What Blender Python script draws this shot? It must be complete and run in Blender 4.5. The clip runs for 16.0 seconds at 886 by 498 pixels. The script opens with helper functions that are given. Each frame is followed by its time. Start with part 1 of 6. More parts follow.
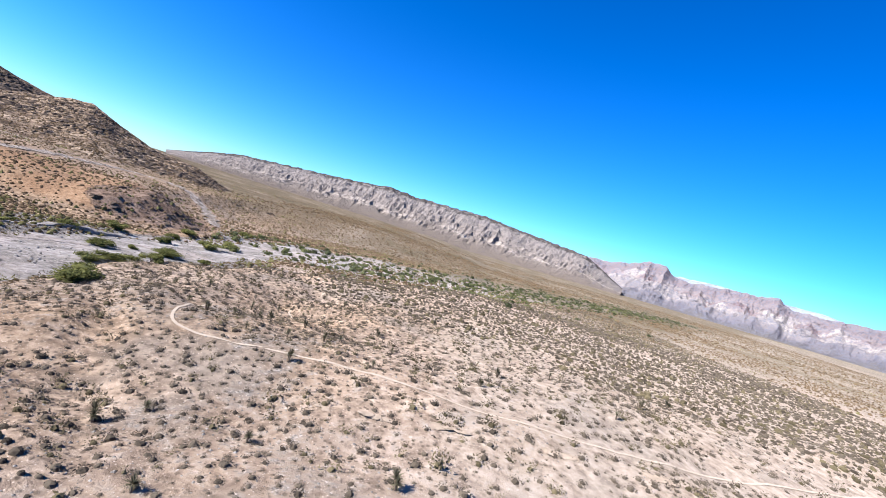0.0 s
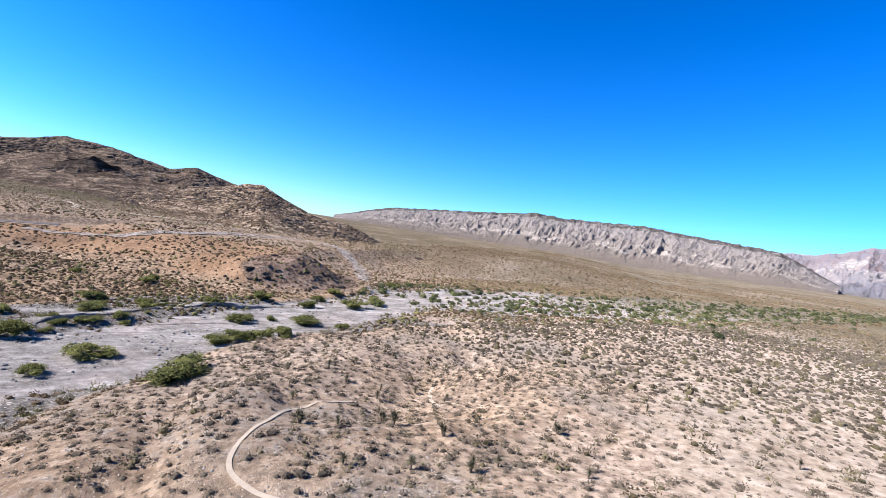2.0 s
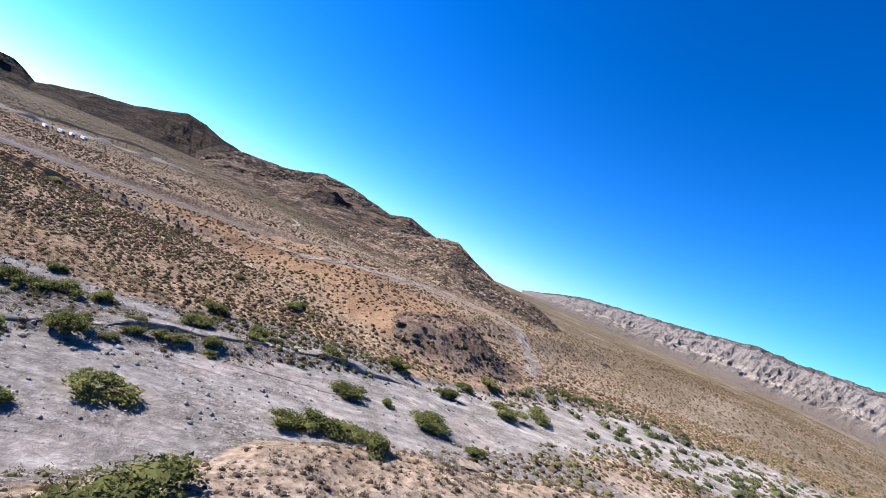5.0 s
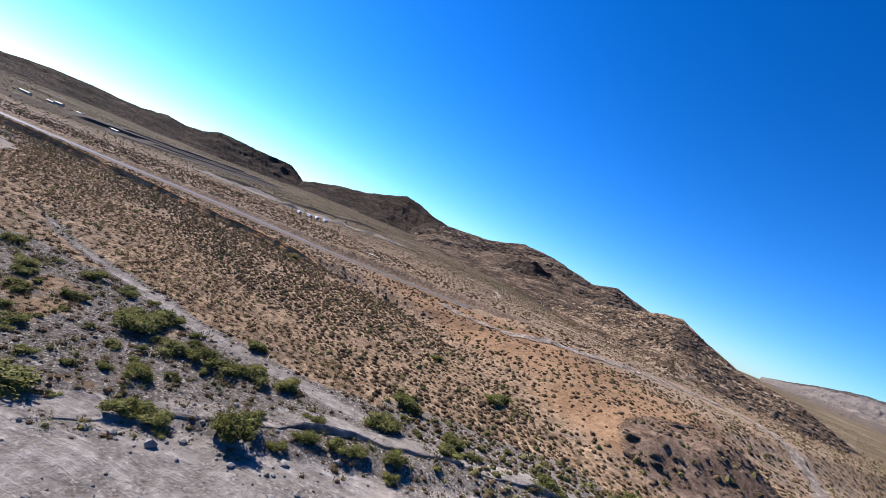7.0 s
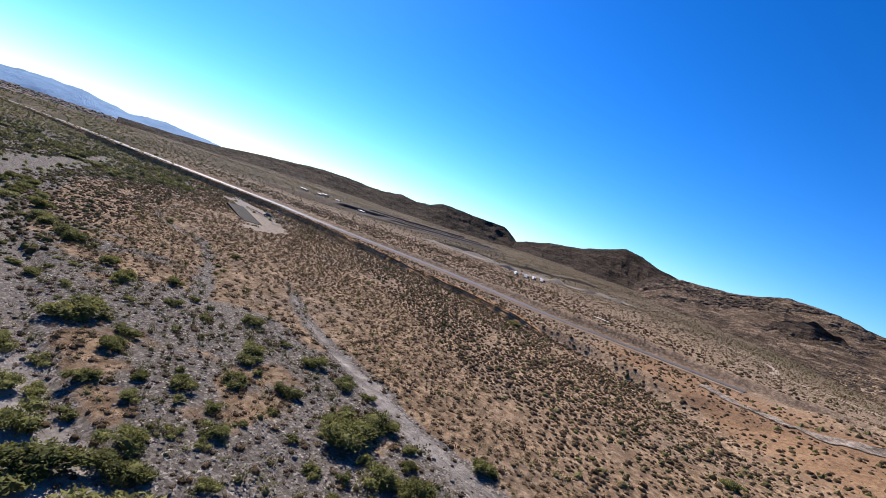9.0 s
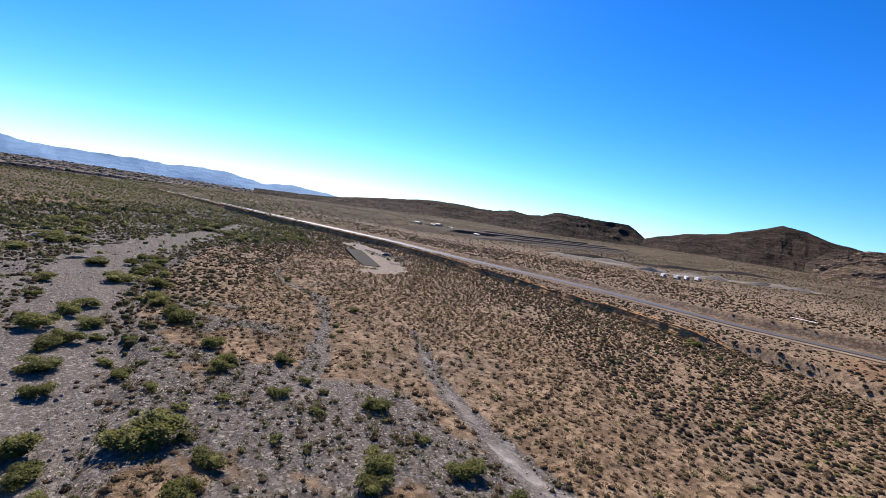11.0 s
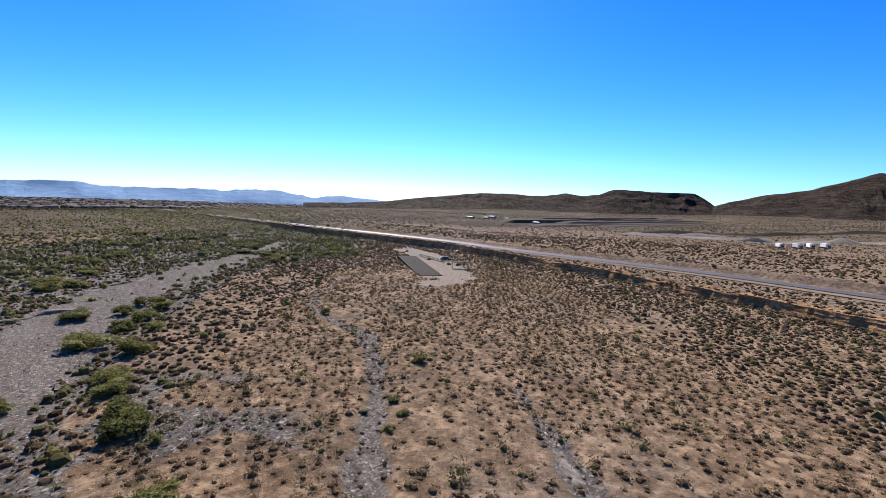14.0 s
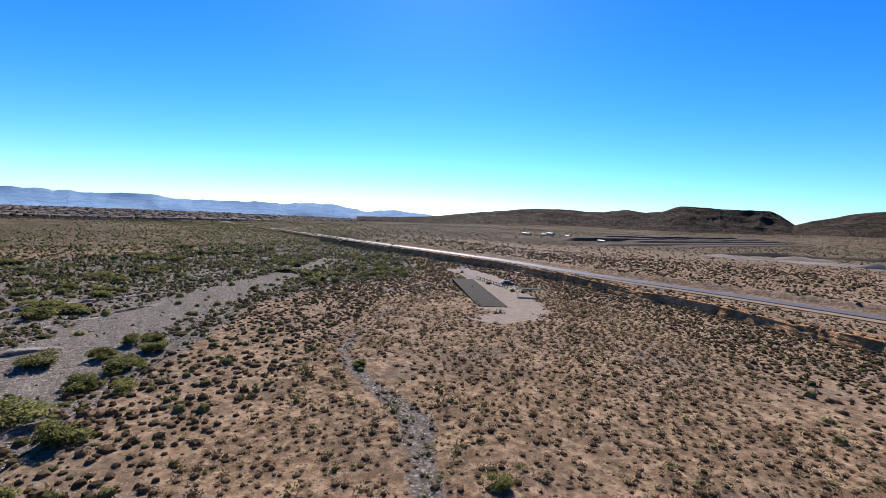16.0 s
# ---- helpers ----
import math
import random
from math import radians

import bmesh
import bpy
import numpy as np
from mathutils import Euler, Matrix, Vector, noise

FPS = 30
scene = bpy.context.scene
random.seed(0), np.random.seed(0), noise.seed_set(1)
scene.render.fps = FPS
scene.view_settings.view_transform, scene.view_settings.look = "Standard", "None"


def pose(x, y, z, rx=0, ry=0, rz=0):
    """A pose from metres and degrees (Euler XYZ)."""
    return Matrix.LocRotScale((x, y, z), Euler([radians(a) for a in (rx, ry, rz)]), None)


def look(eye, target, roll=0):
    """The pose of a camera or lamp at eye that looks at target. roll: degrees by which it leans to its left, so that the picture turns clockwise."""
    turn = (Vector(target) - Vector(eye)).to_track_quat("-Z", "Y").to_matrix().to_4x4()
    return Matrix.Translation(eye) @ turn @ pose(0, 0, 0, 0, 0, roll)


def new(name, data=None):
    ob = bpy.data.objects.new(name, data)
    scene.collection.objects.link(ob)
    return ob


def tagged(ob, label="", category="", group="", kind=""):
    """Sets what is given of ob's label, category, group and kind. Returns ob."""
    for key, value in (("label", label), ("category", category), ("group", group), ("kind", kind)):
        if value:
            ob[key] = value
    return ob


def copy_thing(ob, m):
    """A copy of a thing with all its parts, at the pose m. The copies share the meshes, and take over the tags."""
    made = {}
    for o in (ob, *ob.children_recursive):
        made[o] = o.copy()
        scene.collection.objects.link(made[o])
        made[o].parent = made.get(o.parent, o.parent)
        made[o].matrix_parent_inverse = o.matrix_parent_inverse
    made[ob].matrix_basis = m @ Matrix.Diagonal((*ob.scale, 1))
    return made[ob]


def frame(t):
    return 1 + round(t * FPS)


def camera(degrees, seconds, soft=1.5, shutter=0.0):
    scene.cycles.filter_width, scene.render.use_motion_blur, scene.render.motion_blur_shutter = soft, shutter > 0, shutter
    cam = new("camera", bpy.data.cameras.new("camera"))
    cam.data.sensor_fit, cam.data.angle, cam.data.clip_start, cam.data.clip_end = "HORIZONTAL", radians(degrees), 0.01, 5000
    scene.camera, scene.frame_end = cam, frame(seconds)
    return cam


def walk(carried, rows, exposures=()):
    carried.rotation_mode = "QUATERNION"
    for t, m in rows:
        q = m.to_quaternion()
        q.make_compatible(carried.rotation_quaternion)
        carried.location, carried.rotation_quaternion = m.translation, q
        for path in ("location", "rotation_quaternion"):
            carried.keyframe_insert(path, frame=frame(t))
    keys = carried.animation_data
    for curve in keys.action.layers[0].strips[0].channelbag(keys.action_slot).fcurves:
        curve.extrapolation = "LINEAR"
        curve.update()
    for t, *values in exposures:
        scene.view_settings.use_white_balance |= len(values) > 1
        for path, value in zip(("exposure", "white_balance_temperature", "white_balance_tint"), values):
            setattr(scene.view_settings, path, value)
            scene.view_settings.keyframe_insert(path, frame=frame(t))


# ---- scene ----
cam = camera(87.0, 16.0, soft=0.5)
METRES, EYE, TILT, LEAN, TURN = 180.0, 24.0, -1.2, -17.6, 0.0
ROWS = [
    (0.0, 0.0, 0.0, 0.0, -0.0, 0.0, 0.0),
    (0.5, -0.0023, 0.0342, 0.0016, 5.62, 1.02, -1.17),
    (1.0, -0.0071, 0.0674, 0.0046, 10.5, 3.14, -0.24),
    (1.5, -0.013, 0.0996, 0.0085, 15.63, 4.48, 3.97),
    (2.0, -0.0199, 0.1317, 0.0112, 18.78, 4.82, 7.49),
    (2.5, -0.028, 0.1636, 0.0137, 19.61, 5.07, 6.11),
    (3.0, -0.0382, 0.1945, 0.0168, 21.3, 5.99, 1.62),
    (3.5, -0.0513, 0.2239, 0.0208, 25.19, 7.73, -2.41),
    (6.0, -0.1481, 0.3283, 0.0571, 50.07, 16.86, -15.42),
    (6.5, -0.1726, 0.3386, 0.065, 55.69, 17.21, -15.71),
    (7.0, -0.1982, 0.3456, 0.0723, 62.53, 16.9, -16.78),
    (7.5, -0.224, 0.3491, 0.0807, 69.77, 16.0, -17.93),
    (8.0, -0.2512, 0.3497, 0.0878, 78.54, 14.9, -19.54),
    (8.5, -0.2782, 0.3467, 0.0955, 84.39, 14.99, -22.7),
    (9.0, -0.3048, 0.3404, 0.1029, 89.43, 14.99, -21.37),
    (9.5, -0.3309, 0.3324, 0.1093, 95.86, 13.32, -20.16),
    (10.0, -0.3579, 0.3218, 0.1166, 100.07, 12.98, -19.15),
    (12.5, -0.4916, 0.2506, 0.1475, 111.25, 9.72, -13.01),
    (13.0, -0.5196, 0.2329, 0.1538, 112.13, 9.81, -13.31),
    (13.5, -0.5466, 0.2154, 0.1606, 113.08, 9.89, -10.66),
    (14.0, -0.5741, 0.1978, 0.1674, 113.78, 9.53, -10.8),
    (14.5, -0.6019, 0.1788, 0.1739, 113.72, 9.23, -12.49),
    (15.0, -0.6297, 0.1591, 0.1809, 114.71, 9.5, -12.78),
    (15.5, -0.6574, 0.1389, 0.1897, 116.96, 9.73, -12.18),
    (16.0, -0.6845, 0.1178, 0.1991, 119.8, 10.12, -13.0),
]
# ways ahead, with the lean, at the ends of the long turns
TURNS = [(3.7, (-10.79, 42.38, 23.98), (-0.935, 1.768, -0.019), 18.7), (5.8, (-26.36, 58.35, 24.54), (-1.606, 1.192, 0.044), 24.9), (10.2, (-69.39, 57.52, 23.29), (-1.927, -0.516, -0.151), 13.5), (12.3, (-90.04, 46.87, 21.81), (-1.831, -0.777, -0.218), 4.8)]
walk(cam, sorted([(t, pose(0, 0, EYE, TILT, LEAN, TURN) @ pose(METRES * x, METRES * y, METRES * z, 90 + pitch, roll, yaw)) for t, x, y, z, yaw, pitch, roll in ROWS]
     + [(t, look(eye, Vector(eye) + Vector(way), roll)) for t, eye, way, roll in TURNS], key=lambda row: row[0]),
     [(0.0, 1.92, 6000, 8), (3.7, 1.92, 6000, 8), (6.0, 1.7, 6200, 10), (8.0, 1.49, 6500, 10), (10.0, 1.42, 6650, 10), (16.0, 1.42, 6600, 10)])

# ---------------------------------------------------------------- world, sun
SUN_AZ, SUN_EL = 213.0, 37.0
world = bpy.data.worlds.new("world")
scene.world = world
world.use_nodes = True
wn, wl = world.node_tree.nodes, world.node_tree.links
sky = wn.new("ShaderNodeTexSky")
sky.sky_type, sky.sun_disc = "NISHITA", False
sky.sun_elevation, sky.sun_rotation = radians(SUN_EL), radians(90.0 - SUN_AZ)
sky.altitude, sky.air_density, sky.dust_density, sky.ozone_density = 950.0, 1.0, 0.2, 3.0
hsv = wn.new("ShaderNodeHueSaturation")
hsv.inputs["Saturation"].default_value = 1.11
tint = wn.new("ShaderNodeMix")
tint.data_type, tint.blend_type = "RGBA", "MULTIPLY"
tint.inputs[0].default_value = 1.0
tint.inputs[7].default_value = (0.62, 0.89, 1.31, 1.0)
deep = wn.new("ShaderNodeGamma")
deep.inputs[1].default_value = 1.22
wl.new(sky.outputs[0], deep.inputs[0])
wl.new(deep.outputs[0], tint.inputs[6])
wl.new(tint.outputs[2], hsv.inputs["Color"])
wl.new(hsv.outputs[0], wn["Background"].inputs[0])
wn["Background"].inputs[1].default_value = 0.0345
sun = new("sun", bpy.data.lights.new("sun", "SUN"))
sun.data.energy, sun.data.angle, sun.data.color = 5.0, radians(0.5), (1.0, 0.92, 0.86)
_a, _e = radians(SUN_AZ), radians(SUN_EL)
SUN_DIR = Vector((math.cos(_a) * math.cos(_e), math.sin(_a) * math.cos(_e), math.sin(_e)))
sun.matrix_world = SUN_DIR.to_track_quat("Z", "Y").to_matrix().to_4x4()
scene.view_settings.exposure = 0.0

rng = np.random.default_rng(7)

# ---------------------------------------------------------------- materials


# factor on every base colour, so shade falls deeper under the same sky
ALBEDO_SCALE = 0.8


class Mat:
    """A small builder for a procedural material."""

    def __init__(self, name, rough=0.9, metal=0.0, spec=0.3):
        self.m = bpy.data.materials.new(name)
        self.m.use_nodes = True
        self.t = self.m.node_tree
        self.b = self.t.nodes["Principled BSDF"]
        self.b.inputs["Roughness"].default_value = rough
        self.b.inputs["Metallic"].default_value = metal
        self.b.inputs["Specular IOR Level"].default_value = spec
        self.b.inputs["Diffuse Roughness"].default_value = 0.42 if rough > 0.8 else 0.0
        self.geo = self.t.nodes.new("ShaderNodeNewGeometry")

    def node(self, kind, **inputs):
        n = self.t.nodes.new(kind)
        for k, v in inputs.items():
            self.put(n.inputs[k.replace("_", " ")], v)
        return n

    def put(self, socket, v):
        if isinstance(v, bpy.types.NodeSocket):
            self.t.links.new(v, socket)
        else:
            socket.default_value = v

    def pos(self, scale=(1, 1, 1)):
        n = self.node("ShaderNodeVectorMath")
        n.operation = "MULTIPLY"
        self.put(n.inputs[0], self.geo.outputs["Position"])
        n.inputs[1].default_value = scale
        return n.outputs[0]

    def local(self):
        return self.node("ShaderNodeTexCoord").outputs["Object"]

    def noise(self, scale, detail=4.0, rough=0.6, vec=None):
        n = self.node("ShaderNodeTexNoise", Scale=scale, Detail=detail, Roughness=rough)
        self.put(n.inputs["Vector"], vec if vec is not None else self.geo.outputs["Position"])
        return n.outputs["Fac"]

    def cells(self, scale, out="Distance", vec=None, feature="F1"):
        n = self.node("ShaderNodeTexVoronoi", Scale=scale)
        n.feature = feature
        self.put(n.inputs["Vector"], vec if vec is not None else self.geo.outputs["Position"])
        return n.outputs[out]

    def attr(self, name):
        n = self.node("ShaderNodeAttribute")
        n.attribute_name = name
        return n.outputs["Fac"]

    def rnd(self):
        return self.node("ShaderNodeObjectInfo").outputs["Random"]

    def math(self, op, a, b=0.0, c=0.0):
        n = self.node("ShaderNodeMath")
        n.operation = op
        for i, v in enumerate((a, b, c)):
            self.put(n.inputs[i], v)
        return n.outputs[0]

    def span(self, v, lo, hi, a=0.0, b=1.0):
        n = self.node("ShaderNodeMapRange")
        for i, x in enumerate((v, lo, hi, a, b)):
            self.put(n.inputs[i], x)
        return n.outputs[0]

    def mix(self, fac, a, b, blend="MIX"):
        n = self.node("ShaderNodeMix")
        n.data_type, n.blend_type = "RGBA", blend
        self.put(n.inputs[0], fac)
        for i, v in ((6, a), (7, b)):
            self.put(n.inputs[i], (*v, 1.0) if isinstance(v, tuple) and len(v) == 3 else v)
        return n.outputs[2]

    def ramp(self, fac, *stops):
        n = self.node("ShaderNodeValToRGB", Fac=fac)
        e = n.color_ramp.elements
        while len(e) < len(stops):
            e.new(0.5)
        for el, (p, c) in zip(e, stops):
            el.position, el.color = p, (*c, 1.0)
        return n.outputs[0]

    def thin(self, amount):
        """Lets light through, as leaves and fine twigs do."""
        out = self.t.nodes["Material Output"]
        tr, mx = self.node("ShaderNodeBsdfTranslucent"), self.node("ShaderNodeMixShader")
        self.put(tr.inputs[0], self.b.inputs["Base Color"].links[0].from_socket)
        mx.inputs[0].default_value = amount
        self.put(mx.inputs[1], self.b.outputs[0])
        self.put(mx.inputs[2], tr.outputs[0])
        self.put(out.inputs["Surface"], mx.outputs[0])
        return self.m

    def done(self, colour, height=None, bump=0.5, dist=0.1, rough=None):
        self.put(self.b.inputs["Base Color"], self.mix(1.0, colour, (ALBEDO_SCALE, ALBEDO_SCALE, ALBEDO_SCALE), "MULTIPLY"))
        if rough is not None:
            self.put(self.b.inputs["Roughness"], rough)
        if height is not None:
            n = self.node("ShaderNodeBump", Strength=bump, Distance=dist, Height=height)
            self.put(self.b.inputs["Normal"], n.outputs[0])
        return self.m


def ground_material():
    m = Mat("desert_ground", 0.95, spec=0.02)
    g, o, f, p, d = (m.attr(k) for k in ("gravel", "orange", "far", "pale", "dark"))
    n1, n2, n3 = m.noise(0.06, 5), m.noise(0.9, 6), m.noise(0.012, 5)
    grain = m.noise(7.0, 4, 0.7)
    dirt = m.ramp(n2, (0.28, (0.14, 0.105, 0.08)), (0.5, (0.275, 0.213, 0.165)), (0.72, (0.47, 0.385, 0.31)))
    rust = m.ramp(m.math("ADD", m.math("MULTIPLY", n2, 0.6), m.math("MULTIPLY", m.noise(0.2, 5), 0.4)), (0.34, (0.09, 0.058, 0.034)), (0.48, (0.185, 0.122, 0.072)), (0.63, (0.41, 0.285, 0.176)))
    dirt = m.mix(m.math("MULTIPLY", o, m.span(n1, 0.3, 0.6, 0.75, 1.0)), dirt, rust)
    stony = m.ramp(n2, (0.25, (0.13, 0.108, 0.088)), (0.7, (0.21, 0.178, 0.15)))
    dirt = m.mix(m.math("MULTIPLY", m.span(n1, 0.5, 0.66, 0.0, 0.8), m.span(o, 0.3, 1.0, 1.0, 0.4)), dirt, stony)
    litter = m.math("MULTIPLY", m.span(m.cells(1.7), 0.16, 0.34, 1.0, 0.0), m.span(m.noise(0.35, 3), 0.4, 0.6, 0.6, 1.0))
    dirt = m.mix(litter, dirt, m.ramp(n1, (0.4, (0.085, 0.06, 0.042)), (0.6, (0.12, 0.096, 0.074))))
    chips = m.math("MULTIPLY", m.span(m.cells(3.3), 0.1, 0.2, 1.0, 0.0), 0.75)
    dirt = m.mix(chips, dirt, (0.48, 0.40, 0.33))
    peb = m.cells(4.5, "Color")
    pebv = m.node("ShaderNodeSeparateColor")
    m.put(pebv.inputs[0], peb)
    gl = m.ramp(pebv.outputs[0], (0.0, (0.055, 0.047, 0.04)), (0.55, (0.125, 0.109, 0.094)), (0.88, (0.205, 0.181, 0.157)), (1.0, (0.4, 0.356, 0.312)))
    across = m.node("ShaderNodeVectorMath")
    across.operation = "DOT_PRODUCT"
    m.put(across.inputs[0], m.geo.outputs["Position"])
    across.inputs[1].default_value = (0.36, -0.2, 0.0)
    down = m.node("ShaderNodeVectorMath")
    down.operation = "DOT_PRODUCT"
    m.put(down.inputs[0], m.geo.outputs["Position"])
    down.inputs[1].default_value = (0.018, 0.034, 0.0)
    flow = m.node("ShaderNodeCombineXYZ")
    m.put(flow.inputs[0], m.math("ADD", across.outputs["Value"], m.math("MULTIPLY", m.math("SUBTRACT", m.noise(0.045, 4), 0.5), 2.6)))
    m.put(flow.inputs[1], down.outputs["Value"])
    braid = m.noise(1.0, 6, 0.65, flow.outputs[0])
    fine = m.node("ShaderNodeVectorMath")
    fine.operation = "MULTIPLY"
    m.put(fine.inputs[0], flow.outputs[0])
    fine.inputs[1].default_value = (2.7, 3.0, 1.0)
    streak = m.noise(1.0, 7, 0.72, fine.outputs[0])
    sand = m.ramp(m.math("ADD", m.math("MULTIPLY", n2, 0.32), m.math("ADD", m.math("MULTIPLY", braid, 0.42), m.math("MULTIPLY", streak, 0.26))), (0.38, (0.135, 0.119, 0.106)), (0.5, (0.262, 0.235, 0.212)), (0.62, (0.46, 0.418, 0.38)))
    sand = m.mix(m.span(m.noise(0.07, 5), 0.5, 0.62, 0.0, 0.42), sand, m.ramp(n2, (0.3, (0.24, 0.19, 0.158)), (0.7, (0.46, 0.375, 0.32))))
    stony_bed = m.span(m.noise(0.13, 6, 0.7), 0.46, 0.6, 0.0, 0.7)
    grav = m.mix(m.math("MAXIMUM", stony_bed, m.span(g, 0.97, 0.87, 0.0, 0.85)), sand, gl)
    edge = m.math("ADD", g, m.math("MULTIPLY", m.math("SUBTRACT", n2, 0.5), 0.9))
    edge = m.math("ADD", edge, m.math("MULTIPLY", m.math("SUBTRACT", n1, 0.5), 0.5))
    col = m.mix(m.span(edge, 0.4, 0.62), dirt, grav)
    col = m.mix(m.math("MINIMUM", m.math("MULTIPLY", f, 0.75), 0.8), col, m.ramp(m.noise(0.02, 7, 0.75, m.pos((1.0, 0.35, 1.0))), (0.42, (0.07, 0.06, 0.036)), (0.5, (0.11, 0.09, 0.058)), (0.58, (0.19, 0.152, 0.108))))
    col = m.mix(m.span(m.math("ADD", p, m.math("MULTIPLY", m.math("SUBTRACT", n2, 0.5), 0.5)), 0.35, 0.65), col, m.ramp(n2, (0.3, (0.225, 0.183, 0.144)), (0.7, (0.35, 0.293, 0.238))))
    col = m.mix(m.span(m.math("ADD", d, m.math("MULTIPLY", m.math("SUBTRACT", n1, 0.5), 0.8)), 0.4, 0.65), col, m.ramp(n2, (0.3, (0.046, 0.033, 0.025)), (0.7, (0.105, 0.075, 0.055))))
    crack = m.noise(0.55, 9, 0.8)
    stone = m.ramp(m.math("ADD", m.math("MULTIPLY", n2, 0.35), m.math("MULTIPLY", m.noise(0.25, 8, 0.75), 0.65)), (0.4, (0.1, 0.068, 0.05)), (0.5, (0.21, 0.145, 0.106)), (0.62, (0.34, 0.245, 0.185)))
    stone = m.mix(m.span(crack, 0.5, 0.62, 0.0, 0.45), stone, (0.06, 0.04, 0.031))
    rk = m.span(m.math("ADD", m.attr("rock"), m.math("MULTIPLY", m.math("SUBTRACT", n2, 0.5), 0.6)), 0.35, 0.6)
    col = m.mix(rk, col, stone)
    straw = m.ramp(m.math("ADD", m.math("MULTIPLY", m.noise(1.4, 6, 0.75), 0.6), m.math("MULTIPLY", n1, 0.4)), (0.38, (0.115, 0.067, 0.039)), (0.5, (0.225, 0.133, 0.075)), (0.62, (0.36, 0.23, 0.135)))
    col = m.mix(m.math("MULTIPLY", m.math("MULTIPLY", m.attr("bare"), m.math("SUBTRACT", 1.0, rk)), 0.95), col, straw)
    # far scrub too small to tell apart
    v1 = m.cells(0.42)
    dots = m.span(v1, 0.18, 0.4, 1.0, 0.0)
    v2 = m.cells(0.15)
    dots = m.math("MAXIMUM", dots, m.span(v2, 0.16, 0.34, 1.0, 0.0))
    dots = m.math("MULTIPLY", dots, m.span(m.noise(0.006, 6, 0.7), 0.36, 0.6, 0.6, 1.0))
    dots = m.math("MAXIMUM", dots, m.span(m.noise(0.035, 7, 0.8), 0.5, 0.58, 0.0, 0.8))
    dots = m.math("MAXIMUM", dots, m.span(m.noise(0.012, 9, 0.85), 0.5, 0.56, 0.0, 0.85))
    col = m.mix(m.math("MULTIPLY", m.math("MULTIPLY", dots, f), 0.8), col, m.ramp(n3, (0.35, (0.095, 0.067, 0.04)), (0.65, (0.075, 0.067, 0.035))))
    h = m.math("ADD", m.math("MULTIPLY", grain, 0.35), m.math("ADD", n2, m.math("MULTIPLY", m.math("MULTIPLY", v1, f), -0.6)))
    h = m.math("ADD", h, m.math("MULTIPLY", m.math("MULTIPLY", m.cells(2.1), g), -0.1))
    h = m.math("ADD", h, m.math("MULTIPLY", m.math("MULTIPLY", m.math("ADD", braid, m.math("MULTIPLY", streak, 0.5)), g), 1.6))
    h = m.math("ADD", h, m.math("MULTIPLY", m.math("MULTIPLY", crack, rk), -4.0))
    return m.done(col, h, 0.9, 0.35)


def rock_material(name, stops, strata=0.0, scale=0.02, relief=6.0, speck=0.0, crags=0.0):
    m = Mat(name, 0.95, spec=0.02)
    n1 = m.noise(scale, 8, 0.65)
    v = m.pos((0.2, 0.2, 1.5))
    n2 = m.noise(scale * 5, 5, 0.6, v)
    fac = m.math("ADD", m.math("MULTIPLY", n1, 1.0 - strata), m.math("MULTIPLY", n2, strata))
    col = m.ramp(m.span(fac, 0.36, 0.64), *stops)
    if crags:
        col = m.mix(m.span(m.math("ADD", m.noise(scale * 0.8, 6, 0.65), m.math("MULTIPLY", m.math("SUBTRACT", n2, 0.5), 0.35)), 0.49, 0.56, 0.0, crags), col, tuple(c * 0.45 for c in stops[0][1]))
    if speck:
        dots = m.span(m.cells(0.28), 0.25, 0.5, 1.0, 0.0)
        col = m.mix(m.math("MULTIPLY", dots, speck), col, (0.072, 0.058, 0.04))
    n4 = m.noise(scale * 16, 4, 0.6, m.pos((0.18, 0.18, 1.3)))
    col = m.mix(m.span(n4, 0.5, 0.62, 0.0, 0.55), col, tuple(c * 0.8 for c in stops[0][1]))
    col = m.mix(m.span(n4, 0.36, 0.46, 0.4, 0.0), col, tuple(min(1.0, c * 1.15) for c in stops[-1][1]))
    h = m.math("ADD", m.noise(scale * 3, 10, 0.75), m.math("ADD", m.math("MULTIPLY", n2, 0.8), m.math("MULTIPLY", n4, -0.3)))
    return m.done(col, h, 0.9, relief)


def shrub_material(name, dark, light, green=None, use_tone=True, thin=0.2):
    m = Mat(name, 0.9, spec=0.03)
    tone = m.attr("tone") if use_tone else m.rnd()
    n = m.noise(5.0, 3)
    f = m.math("ADD", m.math("MULTIPLY", tone, 0.75), m.math("MULTIPLY", n, 0.35))
    stops = [(0.15, dark), (0.75, light)]
    if green:
        stops.append((0.95, green))
    m.done(m.ramp(f, *stops), n, 0.4, 0.05)
    return m.thin(thin)


def leaf_material(name, dark, light):
    m = Mat(name, 0.8, spec=0.08)
    isl = m.geo.outputs["Random Per Island"]
    f = m.math("ADD", m.math("MULTIPLY", isl, 0.6), m.math("MULTIPLY", m.rnd(), 0.45))
    m.done(m.ramp(f, (0.1, dark), (0.9, light)))
    return m.thin(0.4)


def plain_material(name, colour, rough=0.7, spread=0.12, scale=3.0, metal=0.0, bump=0.2):
    m = Mat(name, rough, metal, 0.03 if rough > 0.8 else 0.3)
    n = m.noise(scale, 5)
    lo = tuple(c * (1 - spread) for c in colour)
    hi = tuple(min(1.0, c * (1 + spread)) for c in colour)
    return m.done(m.ramp(n, (0.3, lo), (0.7, hi)), m.noise(scale * 8, 3), bump, 0.02)


